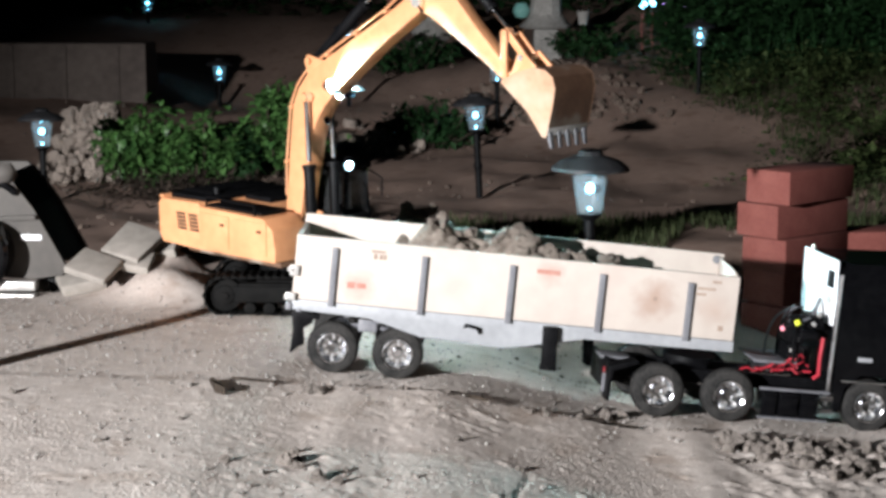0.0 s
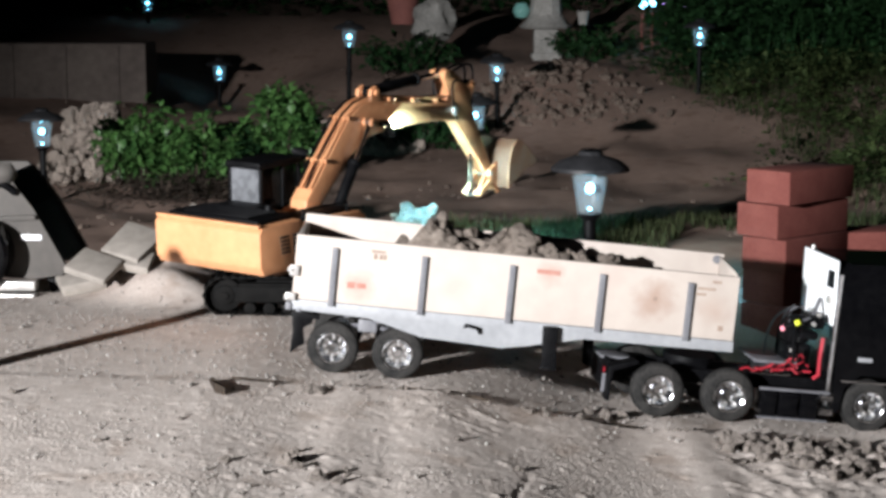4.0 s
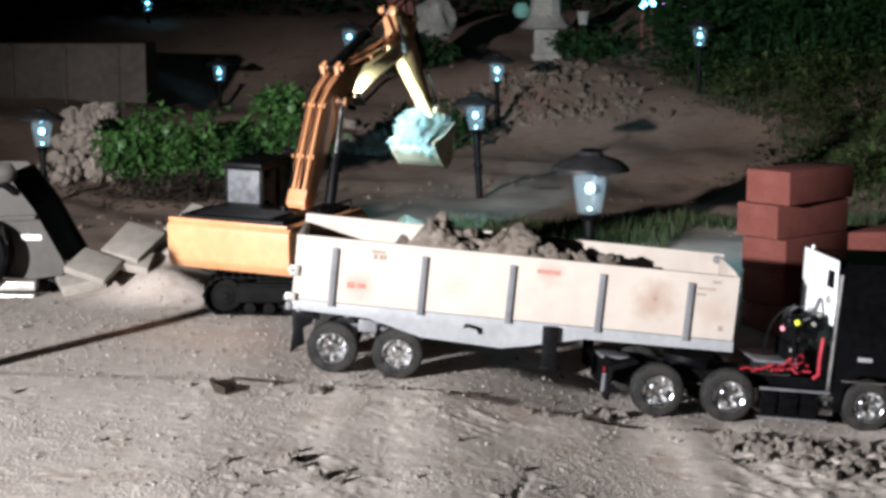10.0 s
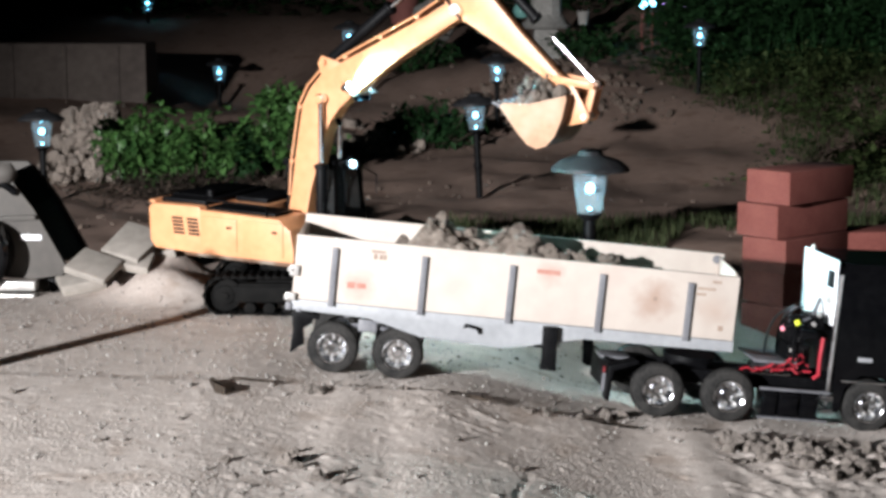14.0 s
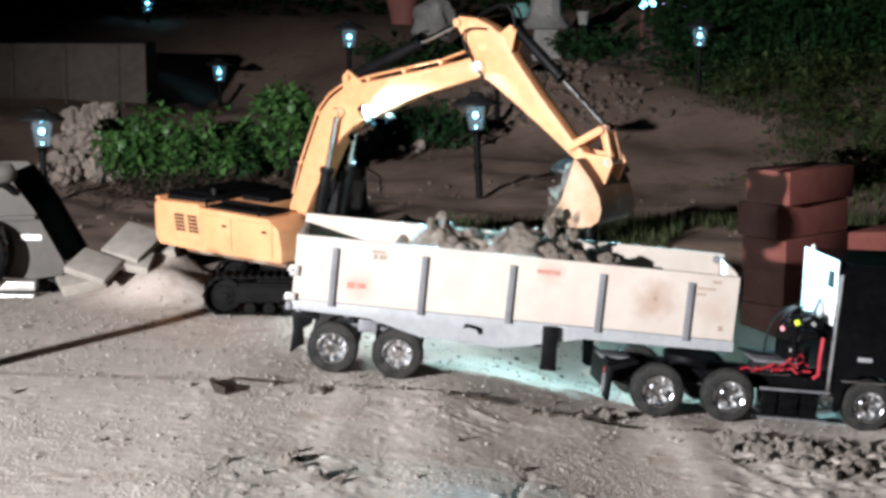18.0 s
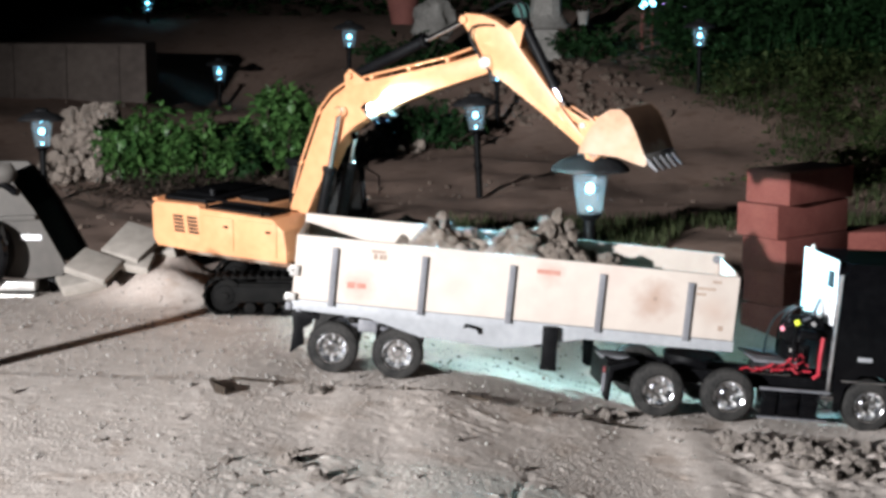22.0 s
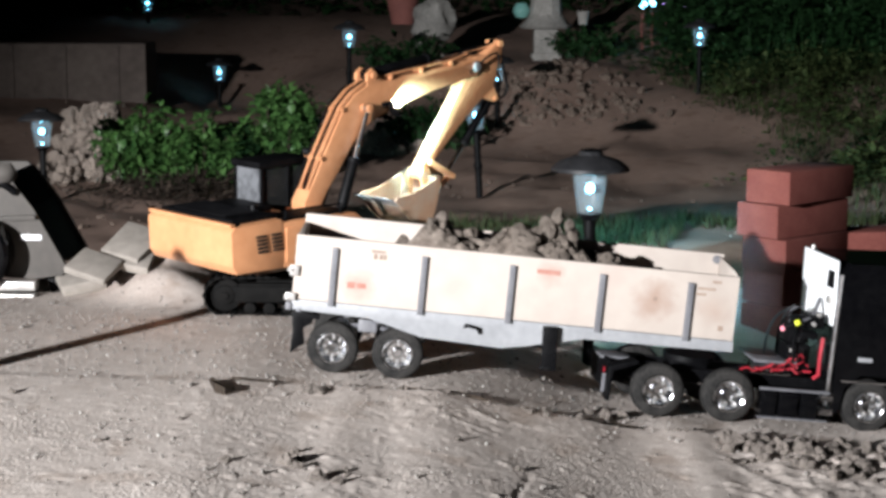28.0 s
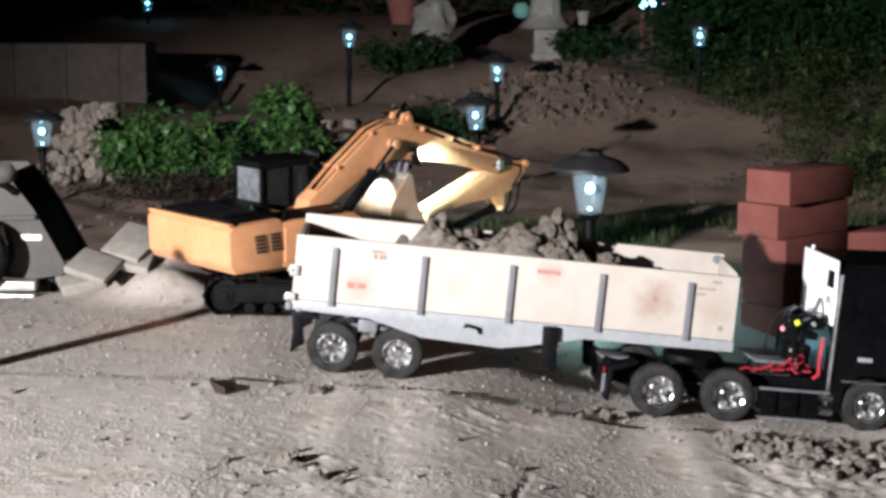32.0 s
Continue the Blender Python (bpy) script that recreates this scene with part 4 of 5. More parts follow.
pebbles = [(x + 0.011, y + 0.007, ground_z(x + 0.011, y + 0.007) + r * 0.3, 0.0009 + 0.6 * r) for x, y, z, r in spots[::45]]
tagged(stones_mesh("gravel", spots, GRAVEL, 3), "loose grey gravel strewn on the soil", "gravel", kind="stuff")

PALE = surface("pale_pebble", (0.30, 0.28, 0.26), (0.46, 0.44, 0.41), 30, 0.8, bump=0.3)
tagged(stones_mesh("pebbles", pebbles, PALE, 6), "pale pebbles in the soil", "pebbles", kind="stuff")

far_spots = []
while len(far_spots) < 700:
    y = random.uniform(3.5, 9.0)
    x = random.uniform(-0.29 * y, 0.29 * y)
    if noise.noise(Vector((x * 1.7, y * 1.7, 2))) > -0.05:
        r = 0.003 + 0.009 * random.random() ** 3
        far_spots.append((x, y, ground_z(x, y) + r * 0.2, r))
tagged(stones_mesh("scattered_stones", far_spots, SPOIL, 4), "small stones scattered over the yard", "stones", kind="stuff")

SOILLUMP = surface("dry_soil_lump", (0.17, 0.142, 0.122), (0.26, 0.224, 0.196), 25, 0.97, bump=0.9, depth=0.004, per_piece=0.12)
SOILLUMPS = [mesh_of(lump(1.0, k + 40, 3, 0.75, 0.75), "soil_clod", SOILLUMP, 20) for k in range(12)]
CLODS = []
for k in range(16):
    CLODS.append(mesh_of(lump(1.0, k + 40, 3, 0.5, 0.8), "dirt_clod", DIRT, 20))


def clod(x, y, r, lift=0.3, label="dry lump of soil lying on the ground", k=0):
    ob = new("soil_clod", SOILLUMPS[k % 12])
    ob.matrix_basis = pose(x, y, ground_z(x, y) + r * lift, 40 * k, 25 * k, 70 * k) @ Matrix.Scale(r, 4)
    return tagged(ob, label, "soil lump", "soil lumps")


for k, (x, y, r) in enumerate([(-0.195, 2.54, 0.012), (-0.18, 2.53, 0.008), (-0.20, 2.16, 0.012), (-0.185, 2.145, 0.008), (-0.155, 2.10, 0.011), (-0.13, 2.09, 0.007), (0.10, 2.24, 0.006),
                             (0.425, 2.53, 0.020), (0.45, 2.50, 0.013), (0.475, 2.53, 0.012), (0.50, 2.50, 0.015), (0.525, 2.52, 0.012), (0.55, 2.49, 0.014), (0.575, 2.52, 0.012), (0.60, 2.50, 0.012), (0.46, 2.45, 0.010), (0.52, 2.43, 0.012),
                             (0.25, 2.655, 0.011), (0.225, 2.665, 0.009), (0.28, 2.67, 0.010), (-0.62, 2.46, 0.006), (-0.45, 2.22, 0.005), (-0.36, 2.34, 0.005), (0.30, 2.10, 0.006), (0.02, 2.33, 0.006)]):
    clod(x, y, r, 0.1, k=k)
random.seed(31)
for k in range(80):
    # the broken edge of the bank and its foot
    x = random.uniform(0.40, 0.68)
    y = 2.55 - 0.17 * random.random() ** 1.6 + random.gauss(0, 0.008)
    clod(x, y, 0.003 + 0.011 * random.random() ** 2, 0.1, k=k)
for k in range(10):
    x, y = random.gauss(-0.15, 0.07), random.gauss(2.17, 0.06)
    clod(x, y, 0.002 + 0.006 * random.random() ** 2, 0.2, k=k + 5)
for k in range(34):
    x = random.uniform(-0.22, 0.40)
    clod(x, 2.575 + random.gauss(0, 0.02), 0.0025 + 0.004 * random.random() ** 2, 0.1, k=k + 9)


def stick_on_ground(p, q, r, sag):
    pts = []
    for i in range(9):
        s = i / 8
        x, y = p[0] + (q[0] - p[0]) * s + sag * math.sin(5 * s), p[1] + (q[1] - p[1]) * s + sag * math.sin(9 * s + 1)
        pts.append((x, y, ground_z(x, y) + r * 1.2))
    return tagged(part("twig", tube(pts, r, 6), TWIG), "thin dark dry twig lying on the soil", "twig", "twigs on the ground")


stick_on_ground((-0.32, 2.59), (-0.25, 2.575), 0.0022, 0.003)
stick_on_ground((-0.055, 2.615), (0.072, 2.575), 0.0026, 0.004)
stick_on_ground((0.19, 2.60), (0.30, 2.605), 0.0022, 0.003)
SHARD = [(-0.350, 2.565), (-0.343, 2.560), (-0.316, 2.478), (-0.331, 2.486)]
shard_low = [(x, y, ground_z(x, y) + 0.001) for x, y in SHARD]
shard_top = [(x, y, ground_z(x, y) + 0.004 + 0.004 * i) for i, (x, y) in enumerate(SHARD)]
tagged(part("leaf_shard", bm_from(shard_low + shard_top, [(0, 1, 2, 3), (4, 5, 6, 7), (0, 1, 5, 4), (1, 2, 6, 5), (2, 3, 7, 6), (3, 0, 4, 7)]), TWIG), "dark curled shard of bark lying on the soil", "bark shard")

# ---- load in the trailer ----
HEAP = [(0.13, 0.030), (0.165, 0.088), (0.205, 0.124), (0.222, 0.134), (0.25, 0.118), (0.285, 0.102), (0.32, 0.110), (0.35, 0.119), (0.385, 0.108), (0.42, 0.095), (0.455, 0.088), (0.49, 0.092), (0.515, 0.080), (0.545, 0.030), (0.56, 0.010)]


def heap_z(x, y):
    top = lerp_table(HEAP, x)
    side = 1 - 0.42 * abs((y - 0.095) / 0.08) ** 1.6
    p = Vector((x, y, 0.3))
    return max(0.008, top * side + 0.011 * noise.noise(p * 28) + 0.007 * noise.noise(p * 60) + 0.003 * noise.noise(p * 140))


def make_heap():
    verts, faces = [], []
    nx, ny = 150, 56
    for j in range(ny + 1):
        for i in range(nx + 1):
            x, y = 0.115 + 0.46 * i / nx, 0.009 + (TW - 0.018) * j / ny
            verts.append((x, y, heap_z(x, y)))
    for j in range(ny):
        for i in range(nx):
            a = j * (nx + 1) + i
            faces.append((a, a + 1, a + nx + 2, a + nx + 1))
    me = bpy.data.meshes.new("dirt_heap")
    me.from_pydata(verts, [], faces)
    me.materials.append(DIRT)
    me.shade_smooth()
    ob = new("dirt_heap", me)
    ob.matrix_basis = trailer.matrix_basis.copy()
    return tagged(ob, "heap of crumbly brown dirt lying in the trailer bed", "dirt", kind="stuff")


make_heap()
BED = trailer.matrix_basis.copy()


def make_dug_heap():
    verts, faces = [], []
    rings, sides = 22, 48
    for j in range(rings + 1):
        for i in range(sides):
            a, q = 2 * math.pi * i / sides, j / rings
            x, y = -0.085 + 0.20 * q * math.cos(a), 3.86 + 0.15 * q * math.sin(a)
            p = Vector((x, y, 0.7))
            z = 0.115 * (1 - q) ** 0.85 + (1 - q) * (0.020 * noise.noise(p * 18) + 0.012 * noise.noise(p * 45))
            verts.append((x, y, ground_z(x, y) - 0.006 + z))
    for j in range(rings):
        for i in range(sides):
            a, b = j * sides + i, j * sides + (i + 1) % sides
            faces.append((a, b, b + sides, a + sides))
    me = bpy.data.meshes.new("dirt_pile")
    me.from_pydata(verts, [], faces)
    me.materials.append(DIRT)
    me.shade_smooth()
    return tagged(new("dirt_pile", me), "pile of loose dirt that the excavator digs into", "dirt", kind="stuff")


make_dug_heap()
random.seed(8)
for k in range(64):
    x, y = random.uniform(0.16, 0.53), random.uniform(0.02, 0.15)
    if k < 14:
        x, y = 0.30 + 0.22 * random.random(), random.uniform(0.03, 0.12)
    r = random.uniform(0.005, 0.013) + (0.008 if k < 14 else 0)
    ob = new("dirt_lump", CLODS[k % 16])
    ob.matrix_basis = BED @ Matrix.Translation((x, y, heap_z(x, y) + 0.25 * r)) @ Euler((k, 2 * k, 3 * k)).to_matrix().to_4x4() @ Matrix.Scale(r, 4)
    tagged(ob, "lump of brown dirt on the trailer load", "dirt lump", "dirt lumps in the trailer")

# printing and stains on the boards
INK = surface("faded_brown_ink", (0.20, 0.14, 0.11), (0.30, 0.23, 0.18), 60, 0.8, bump=0)
REDINK = surface("faded_red_ink", (0.30, 0.12, 0.09), (0.37, 0.20, 0.16), 60, 0.8, bump=0)
for x, z, sx, sz, mat in ((0.128, 0.086, 0.022, 0.004, INK), (0.124, 0.078, 0.006, 0.008, INK), (0.133, 0.078, 0.006, 0.008, INK), (0.139, 0.078, 0.004, 0.008, INK), (0.090, 0.030, 0.012, 0.010, REDINK), (0.106, 0.030, 0.014, 0.008, REDINK),
                          (0.393, 0.080, 0.036, 0.007, REDINK), (0.640, 0.078, 0.028, 0.004, INK), (0.632, 0.069, 0.016, 0.004, INK), (0.655, 0.090, 0.014, 0.004, INK), (0.668, 0.018, 0.008, 0.008, INK)):
    part("printed_mark", box(sx, 0.0008, sz, (x, -0.0002, z)), mat, trailer)
part("board_knot", cyl(0.0035, 0.001, (0.562, -0.0002, 0.055), "Y", 12), INK, trailer)
part("corner_bolt", joined(cyl(0.007, 0.004, (TL - 0.012, TW - 0.010, TH + 0.002), "Y", 14), cyl(0.004, 0.008, (TL - 0.012, TW - 0.012, TH + 0.002), "Y", 10)), DARKGREY, trailer)

# ---- rubble ----
ROCKS = [mesh_of(lump(1.0, k + 80, 2, 0.55, 0.8), "stone", ROCK, 25) for k in range(14)]

SPOILS = [mesh_of(lump(1.0, k + 120, 2, 0.7, 0.8), "clod", SPOIL, 25) for k in range(14)]


def rubble(name, label, n, place, seed, rmin, rmax, shapes):
    random.seed(seed)
    root = thing(name, Matrix(), label, "rubble pile")
    for k in range(n):
        x, y, z = place()
        ob = new("stone", shapes[k % 14])
        ob.parent = root
        ob.matrix_basis = pose(x, y, z, random.uniform(0, 360), random.uniform(0, 360), random.uniform(0, 360)) @ Matrix.Scale(random.uniform(rmin, rmax), 4)
    return root


def left_pile():
    u, v = random.uniform(-1, 1), random.random() ** 0.7
    w = 1 - 0.55 * v
    x = -1.185 + 0.16 * u * w
    return x, 5.75 + 0.22 * v + random.uniform(-0.05, 0.05), ground_z(x, 5.75) + 0.015 + 0.215 * v


def berm_pile():
    x, y = 0.46 + random.gauss(0, 0.22), 7.4 + random.uniform(-0.2, 0.6)
    return x, y, ground_z(x, y) + 0.002


def mid_pile():
    x, y = -0.30 + random.gauss(0, 0.14), 7.0 + random.uniform(-0.2, 0.3)
    return x, y, ground_z(x, y) + 0.01


rubble("rubble_heap", "heap of pale broken stones by the lamp", 290, left_pile, 2, 0.010, 0.030, ROCKS)
rubble("rubble_heap", "loose stones and clods spilled down the spoil bank", 300, berm_pile, 3, 0.006, 0.022, SPOILS)
rubble("rubble_heap", "grey stones lying in the weeds", 60, mid_pile, 4, 0.015, 0.04, ROCKS)


# ---- plants ----
def leaves(name, n, spot, mat, size, seed, parent=None, long=1.6, droop=0.5):
    """n small folded leaves; spot(rnd) gives the place and the way a leaf points."""
    rnd = random.Random(seed)
    verts, faces = [], []
    for _ in range(n):
        c, d = spot(rnd)
        d = (Vector(d) + 0.5 * Vector((rnd.gauss(0, 1), rnd.gauss(0, 1), rnd.gauss(0, 0.6) - droop * 0.3))).normalized()
        s = d.cross(Vector((rnd.gauss(0, 0.3), rnd.gauss(0, 0.3), 1))).normalized()
        u = s.cross(d)
        L = size * rnd.uniform(0.6, 1.3)
        w = L / long * 0.5
        c = Vector(c)
        o = len(verts)
        verts += [tuple(c), tuple(c + d * L * 0.45 + s * w + u * w * 0.3), tuple(c + d * L - u * L * 0.15), tuple(c + d * L * 0.45 - s * w + u * w * 0.3), tuple(c + d * L * 0.5)]
        faces += [(o, o + 1, o + 4), (o + 1, o + 2, o + 4), (o, o + 4, o + 3), (o + 4, o + 2, o + 3)]
    me = bpy.data.meshes.new(name)
    me.from_pydata(verts, [], faces)
    me.materials.append(mat)
    ob = new(name, me)
    ob.parent = parent
    return ob


def bush(x, y, wx, wy, h, n, size, seed, mat=LEAF, label="leafy green bush on the bank", z=None):
    root = thing("bush", pose(x, y, ground_z(x, y) if z is None else z), label, "bush", "bushes on the bank")
    rnd = random.Random(seed)
    tips = []
    stems = []
    for k in range(26):
        a, q = rnd.uniform(0, 6.28), rnd.random() ** 0.5
        tip = Vector((wx * q * math.cos(a), wy * q * math.sin(a), h * (0.45 + 0.6 * rnd.random()) * (1.1 - 0.5 * q)))
        stems.append(tube(arc((tip.x * 0.25, tip.y * 0.25, -0.02), tip, (tip.x * 0.12, tip.y * 0.12, 0.02), 5), 0.004, 5))
        tips.append(tip)
    tagged(part("twig_tangle", joined(*stems), TWIG, root), kind="stuff")

    def spot(r):
        tip = r.choice(tips)
        s = 0.25 + 0.75 * r.random() ** 0.6
        g = 0.10 * max(wx, h)
        c = Vector((tip.x * s, tip.y * s, tip.z * s)) + Vector((r.gauss(0, g), r.gauss(0, g), r.gauss(0, g * 0.7)))
        c.z = max(0.01, c.z)
        return c, (c.x * 0.7, c.y * 0.7, 0.25 * h)

    leaves("foliage", n, spot, mat, size, seed + 1, root)
    return root


bush(-0.99, 5.75, 0.14, 0.12, 0.27, 2100, 0.040, 11)
bush(-0.82, 5.82, 0.15, 0.12, 0.25, 1700, 0.040, 12)
bush(-0.55, 5.95, 0.14, 0.13, 0.38, 1900, 0.042, 13)
bush(-0.70, 5.9, 0.10, 0.10, 0.20, 700, 0.045, 14, DARKLEAF, "dark green low bush on the bank")
bush(-0.05, 6.9, 0.22, 0.12, 0.20, 800, 0.045, 15, DARKLEAF, "dark green low bush on the bank")
bush(-0.18, 8.6, 0.25, 0.15, 0.22, 700, 0.05, 16, DARKLEAF, "dark green low bush on the bank")
bush(0.72, 8.9, 0.18, 0.15, 0.18, 600, 0.05, 17, DARKLEAF, "dark green low bush on the bank")


def grass(name, label, n, area, height, mat, seed, lean=0.5, wide=1.0):
    """Blades over an area: area(rnd) gives x and y."""
    rnd = random.Random(seed)
    verts, faces = [], []
    for _ in range(n):
        x, y = area(rnd)
        z = ground_z(x, y) - 0.004
        h = height * rnd.uniform(0.4, 1.3)
        a = rnd.uniform(0, 6.28)
        w = wide * h * rnd.uniform(0.03, 0.07)
        l = lean * h * rnd.random()
        dx, dy, sx, sy = math.cos(a) * l, math.sin(a) * l, -math.sin(a) * w, math.cos(a) * w
        o = len(verts)
        verts += [(x - sx, y - sy, z), (x + sx, y + sy, z), (x + dx * 0.4 + sx * 0.7, y + dy * 0.4 + sy * 0.7, z + h * 0.6), (x + dx * 0.4 - sx * 0.7, y + dy * 0.4 - sy * 0.7, z + h * 0.6), (x + dx, y + dy, z + h)]
        faces += [(o, o + 1, o + 2, o + 3), (o + 3, o + 2, o + 4)]
    me = bpy.data.meshes.new(name)
    me.from_pydata(verts, [], faces)
    me.materials.append(mat)
    return tagged(new(name, me), label, "grass", kind="stuff")


def strip(r):
    while True:
        x, y = r.uniform(0.0, 1.45), r.uniform(3.75, 4.75)
        if noise.noise(Vector((x * 2.2, y * 2.2, 7))) > -0.25:
            return x, y


def hill(r):
    while True:
        x, y = r.uniform(0.75, 2.6), r.uniform(5.2, 8.2)
        if x > 0.98 + 0.22 * (7.8 - y) * (1 if y > 5.8 else 0.6) - 0.1 + 0.16 * smooth(6.0, 6.8, y) and noise.noise(Vector((x * 1.8, y * 1.8, 3))) > -0.3:
            return x, y


def reeds(r):
    return r.uniform(1.15, 3.2), r.uniform(7.9, 10.0)


grass("grass_strip", "short dry grass along the yard behind the trailer", 9000, strip, 0.035, GRASS, 31)
grass("weeds", "rough green weeds on the slope", 5000, hill, 0.055, GRASS, 32, 0.9)
grass("tall_grass", "tall dark green grass at the top of the slope", 9000, reeds, 0.26, DARKLEAF, 33, 1.4, 0.4)


CLUMPS = random.Random(51)
WEED_CLUMPS = [(*hill(CLUMPS), CLUMPS.uniform(0.05, 0.13), CLUMPS.uniform(0.06, 0.17)) for _ in range(110)]
SHRUB_CLUMPS = [(*reeds(CLUMPS), CLUMPS.uniform(0.10, 0.22), CLUMPS.uniform(0.2, 0.55)) for _ in range(70)]


def in_clump(r, clumps):
    x, y, wide, high = r.choice(clumps)
    dx, dy, up = r.gauss(0, 1), r.gauss(0, 1), r.random() ** 0.7
    spread = wide * (1.15 - 0.75 * up)
    x, y = x + dx * spread, y + dy * spread
    return (x, y, ground_z(x, y) + high * up), (dx, dy - 0.5, 0.5)


def hill_leaf(r):
    return in_clump(r, WEED_CLUMPS)


def back_leaf(r):
    x = r.uniform(-3.2, 3.4)
    y = r.uniform(10.6, 12.2)
    return (x, y, ground_z(x, y) + 0.75 * r.random()), (r.gauss(0, 1), -1, 0.2)




def reed_leaf(r):
    return in_clump(r, SHRUB_CLUMPS)


tagged(leaves("slope_shrubs", 24000, reed_leaf, DARKLEAF, 0.055, 44), "dark green shrubs at the top of the slope", "shrubs", kind="stuff")
tagged(leaves("low_weeds", 13000, hill_leaf, WEED, 0.030, 41), "broad-leaved weeds among the grass", "weeds", kind="stuff")
tagged(leaves("far_shrubs", 5200, back_leaf, DARKLEAF, 0.10, 42), "dark shrubs closing off the back of the yard", "shrubs", kind="stuff")


def brush_spot(r):
    x, y = -0.82 + r.gauss(0, 0.15), 5.35 + r.uniform(-0.15, 0.25)
    return (x, y, ground_z(x, y) + 0.07 * r.random()), (r.gauss(0, 1), r.gauss(0, 1), 0.4)


tagged(leaves("dry_brush", 900, brush_spot, TWIG, 0.05, 43, None, 5.0), "dead brown twigs and brush under the bushes", "brush", kind="stuff")

# ---- far wall, ornaments ----
wall = tagged(part("wall_back", box(1.7, 0.30, 0.42, (0, 0, 0), 0.012), WALLTIMBER, None, "", pose(-2.20, 8.15, 0.130)), "low grey-brown retaining wall at the back of the yard", "wall", kind="structure")
for k in range(7):
    part("wall_joint_cover", box(0.018, 0.012, 0.40, (-0.72 + 0.24 * k, -0.153, 0), 0.003), WALLTIMBER, wall)

# unseen wall, added behind the viewpoint to hold back low lamp light
tagged(part("unseen_wall", box(16.0, 0.2, 1.0, (0, 0, 0), 0.01), WALLTIMBER, None, "", pose(0.0, -1.1, 0.133)), "added unseen wall behind the viewpoint, against low lamp light", "wall", kind="structure")
orn = tagged(part("boulder_ornament", joined(lump(0.10, 71, 3, 0.5, 0.95), ), STONEWARE, None, "", pose(-0.055, 9.0, 0.43)), "pale rough carved stone ornament", "ornament")
part("plinth", lump(0.09, 75, 3, 0.4, 0.9), STONEWARE, orn, "", pose(-0.02, -0.02, -0.15))
pot = tagged(part("flower_pot", lathe([(0.0, 0.0), (0.06, 0.0), (0.085, 0.13), (0.092, 0.13), (0.092, 0.155), (0.08, 0.155), (0.075, 0.13), (0.0, 0.12)], 24), TERRACOTTA, None, "", pose(-0.21, 9.25, 0.40)), "faded terracotta flower pot", "pot")
lantern = thing("stone_lantern", pose(0.525, 9.0, ground_z(0.525, 9.0) - 0.02), "weathered grey stone garden lantern", "garden lantern")
zl = 0.255 - (ground_z(0.525, 9.0) - 0.02)
part("pedestal", joined(box(0.125, 0.125, 0.13 + zl, (0, 0, zl / 2 + 0.06), 0.01), box(0.15, 0.15, 0.03, (0, 0, zl - 0.01), 0.008)), STONEWARE, lantern)
part("roof_slab", lathe([(0.0, 0.135), (0.125, 0.128), (0.138, 0.14), (0.11, 0.165), (0.085, 0.20), (0.0, 0.20)], 8, (0, 0, zl)), STONEWARE, lantern)
part("tower", lathe([(0.085, 0.19), (0.075, 0.30), (0.06, 0.42), (0.0, 0.44)], 10, (0, 0, zl)), STONEWARE, lantern)
cup = thing("hanging_cup", pose(0.713, 9.0, 0.40), "small pale cup hung on a wire", "cup")
part("cup_body", lathe([(0.0, 0.0), (0.022, 0.0), (0.032, 0.07), (0.029, 0.07), (0.02, 0.005), (0.0, 0.005)], 16), STONEWARE, cup)
part("wire", tube([(0, 0, 0.07), (0.01, 0.0, 0.16), (0.0, 0.02, 0.35)], 0.003, 5), TWIG, cup)
ball = tagged(part("glass_float", lathe([(0, -0.045), (0.028, -0.036), (0.044, -0.012), (0.044, 0.012), (0.028, 0.036), (0, 0.045)], 18), surface("teal_glaze", (0.12, 0.30, 0.27), (0.18, 0.38, 0.34), 9, 0.15, bump=0), None, "", pose(0.40, 9.0, 0.475)), "teal glazed garden ball", "ornament")
ROSE = glow("violet_led", (0.55, 0.35, 1.0), 5.0)
for k, (x, z, post, mat) in enumerate([(1.02, 0.505, 0.55, LED), (1.075, 0.515, 0.55, LED), (1.205, 0.475, 0.50, LED), (1.135, 0.525, 0.55, ROSE), (1.285, 0.55, 0.6, LED), (1.245, 0.50, 0.5, ROSE)]):
    fl = thing("light_stake", pose(x, 9.0 + 0.05 * (k % 3), ground_z(x, 9.0)), "orange stake with a glowing blue garden light", "garden light", "string of small garden lights")
    h = z - ground_z(x, 9.0)
    part("post", tube([(0, 0, -0.02), (0.004 * (k - 2), 0, h * 0.5), (0, 0, h)], 0.006, 6), TERRACOTTA, fl)
    part("bulb", lathe([(0, -0.02), (0.012, -0.016), (0.019, 0), (0.012, 0.016), (0, 0.02)], 14, (0, 0, h)), mat, fl, "glowing bulb")


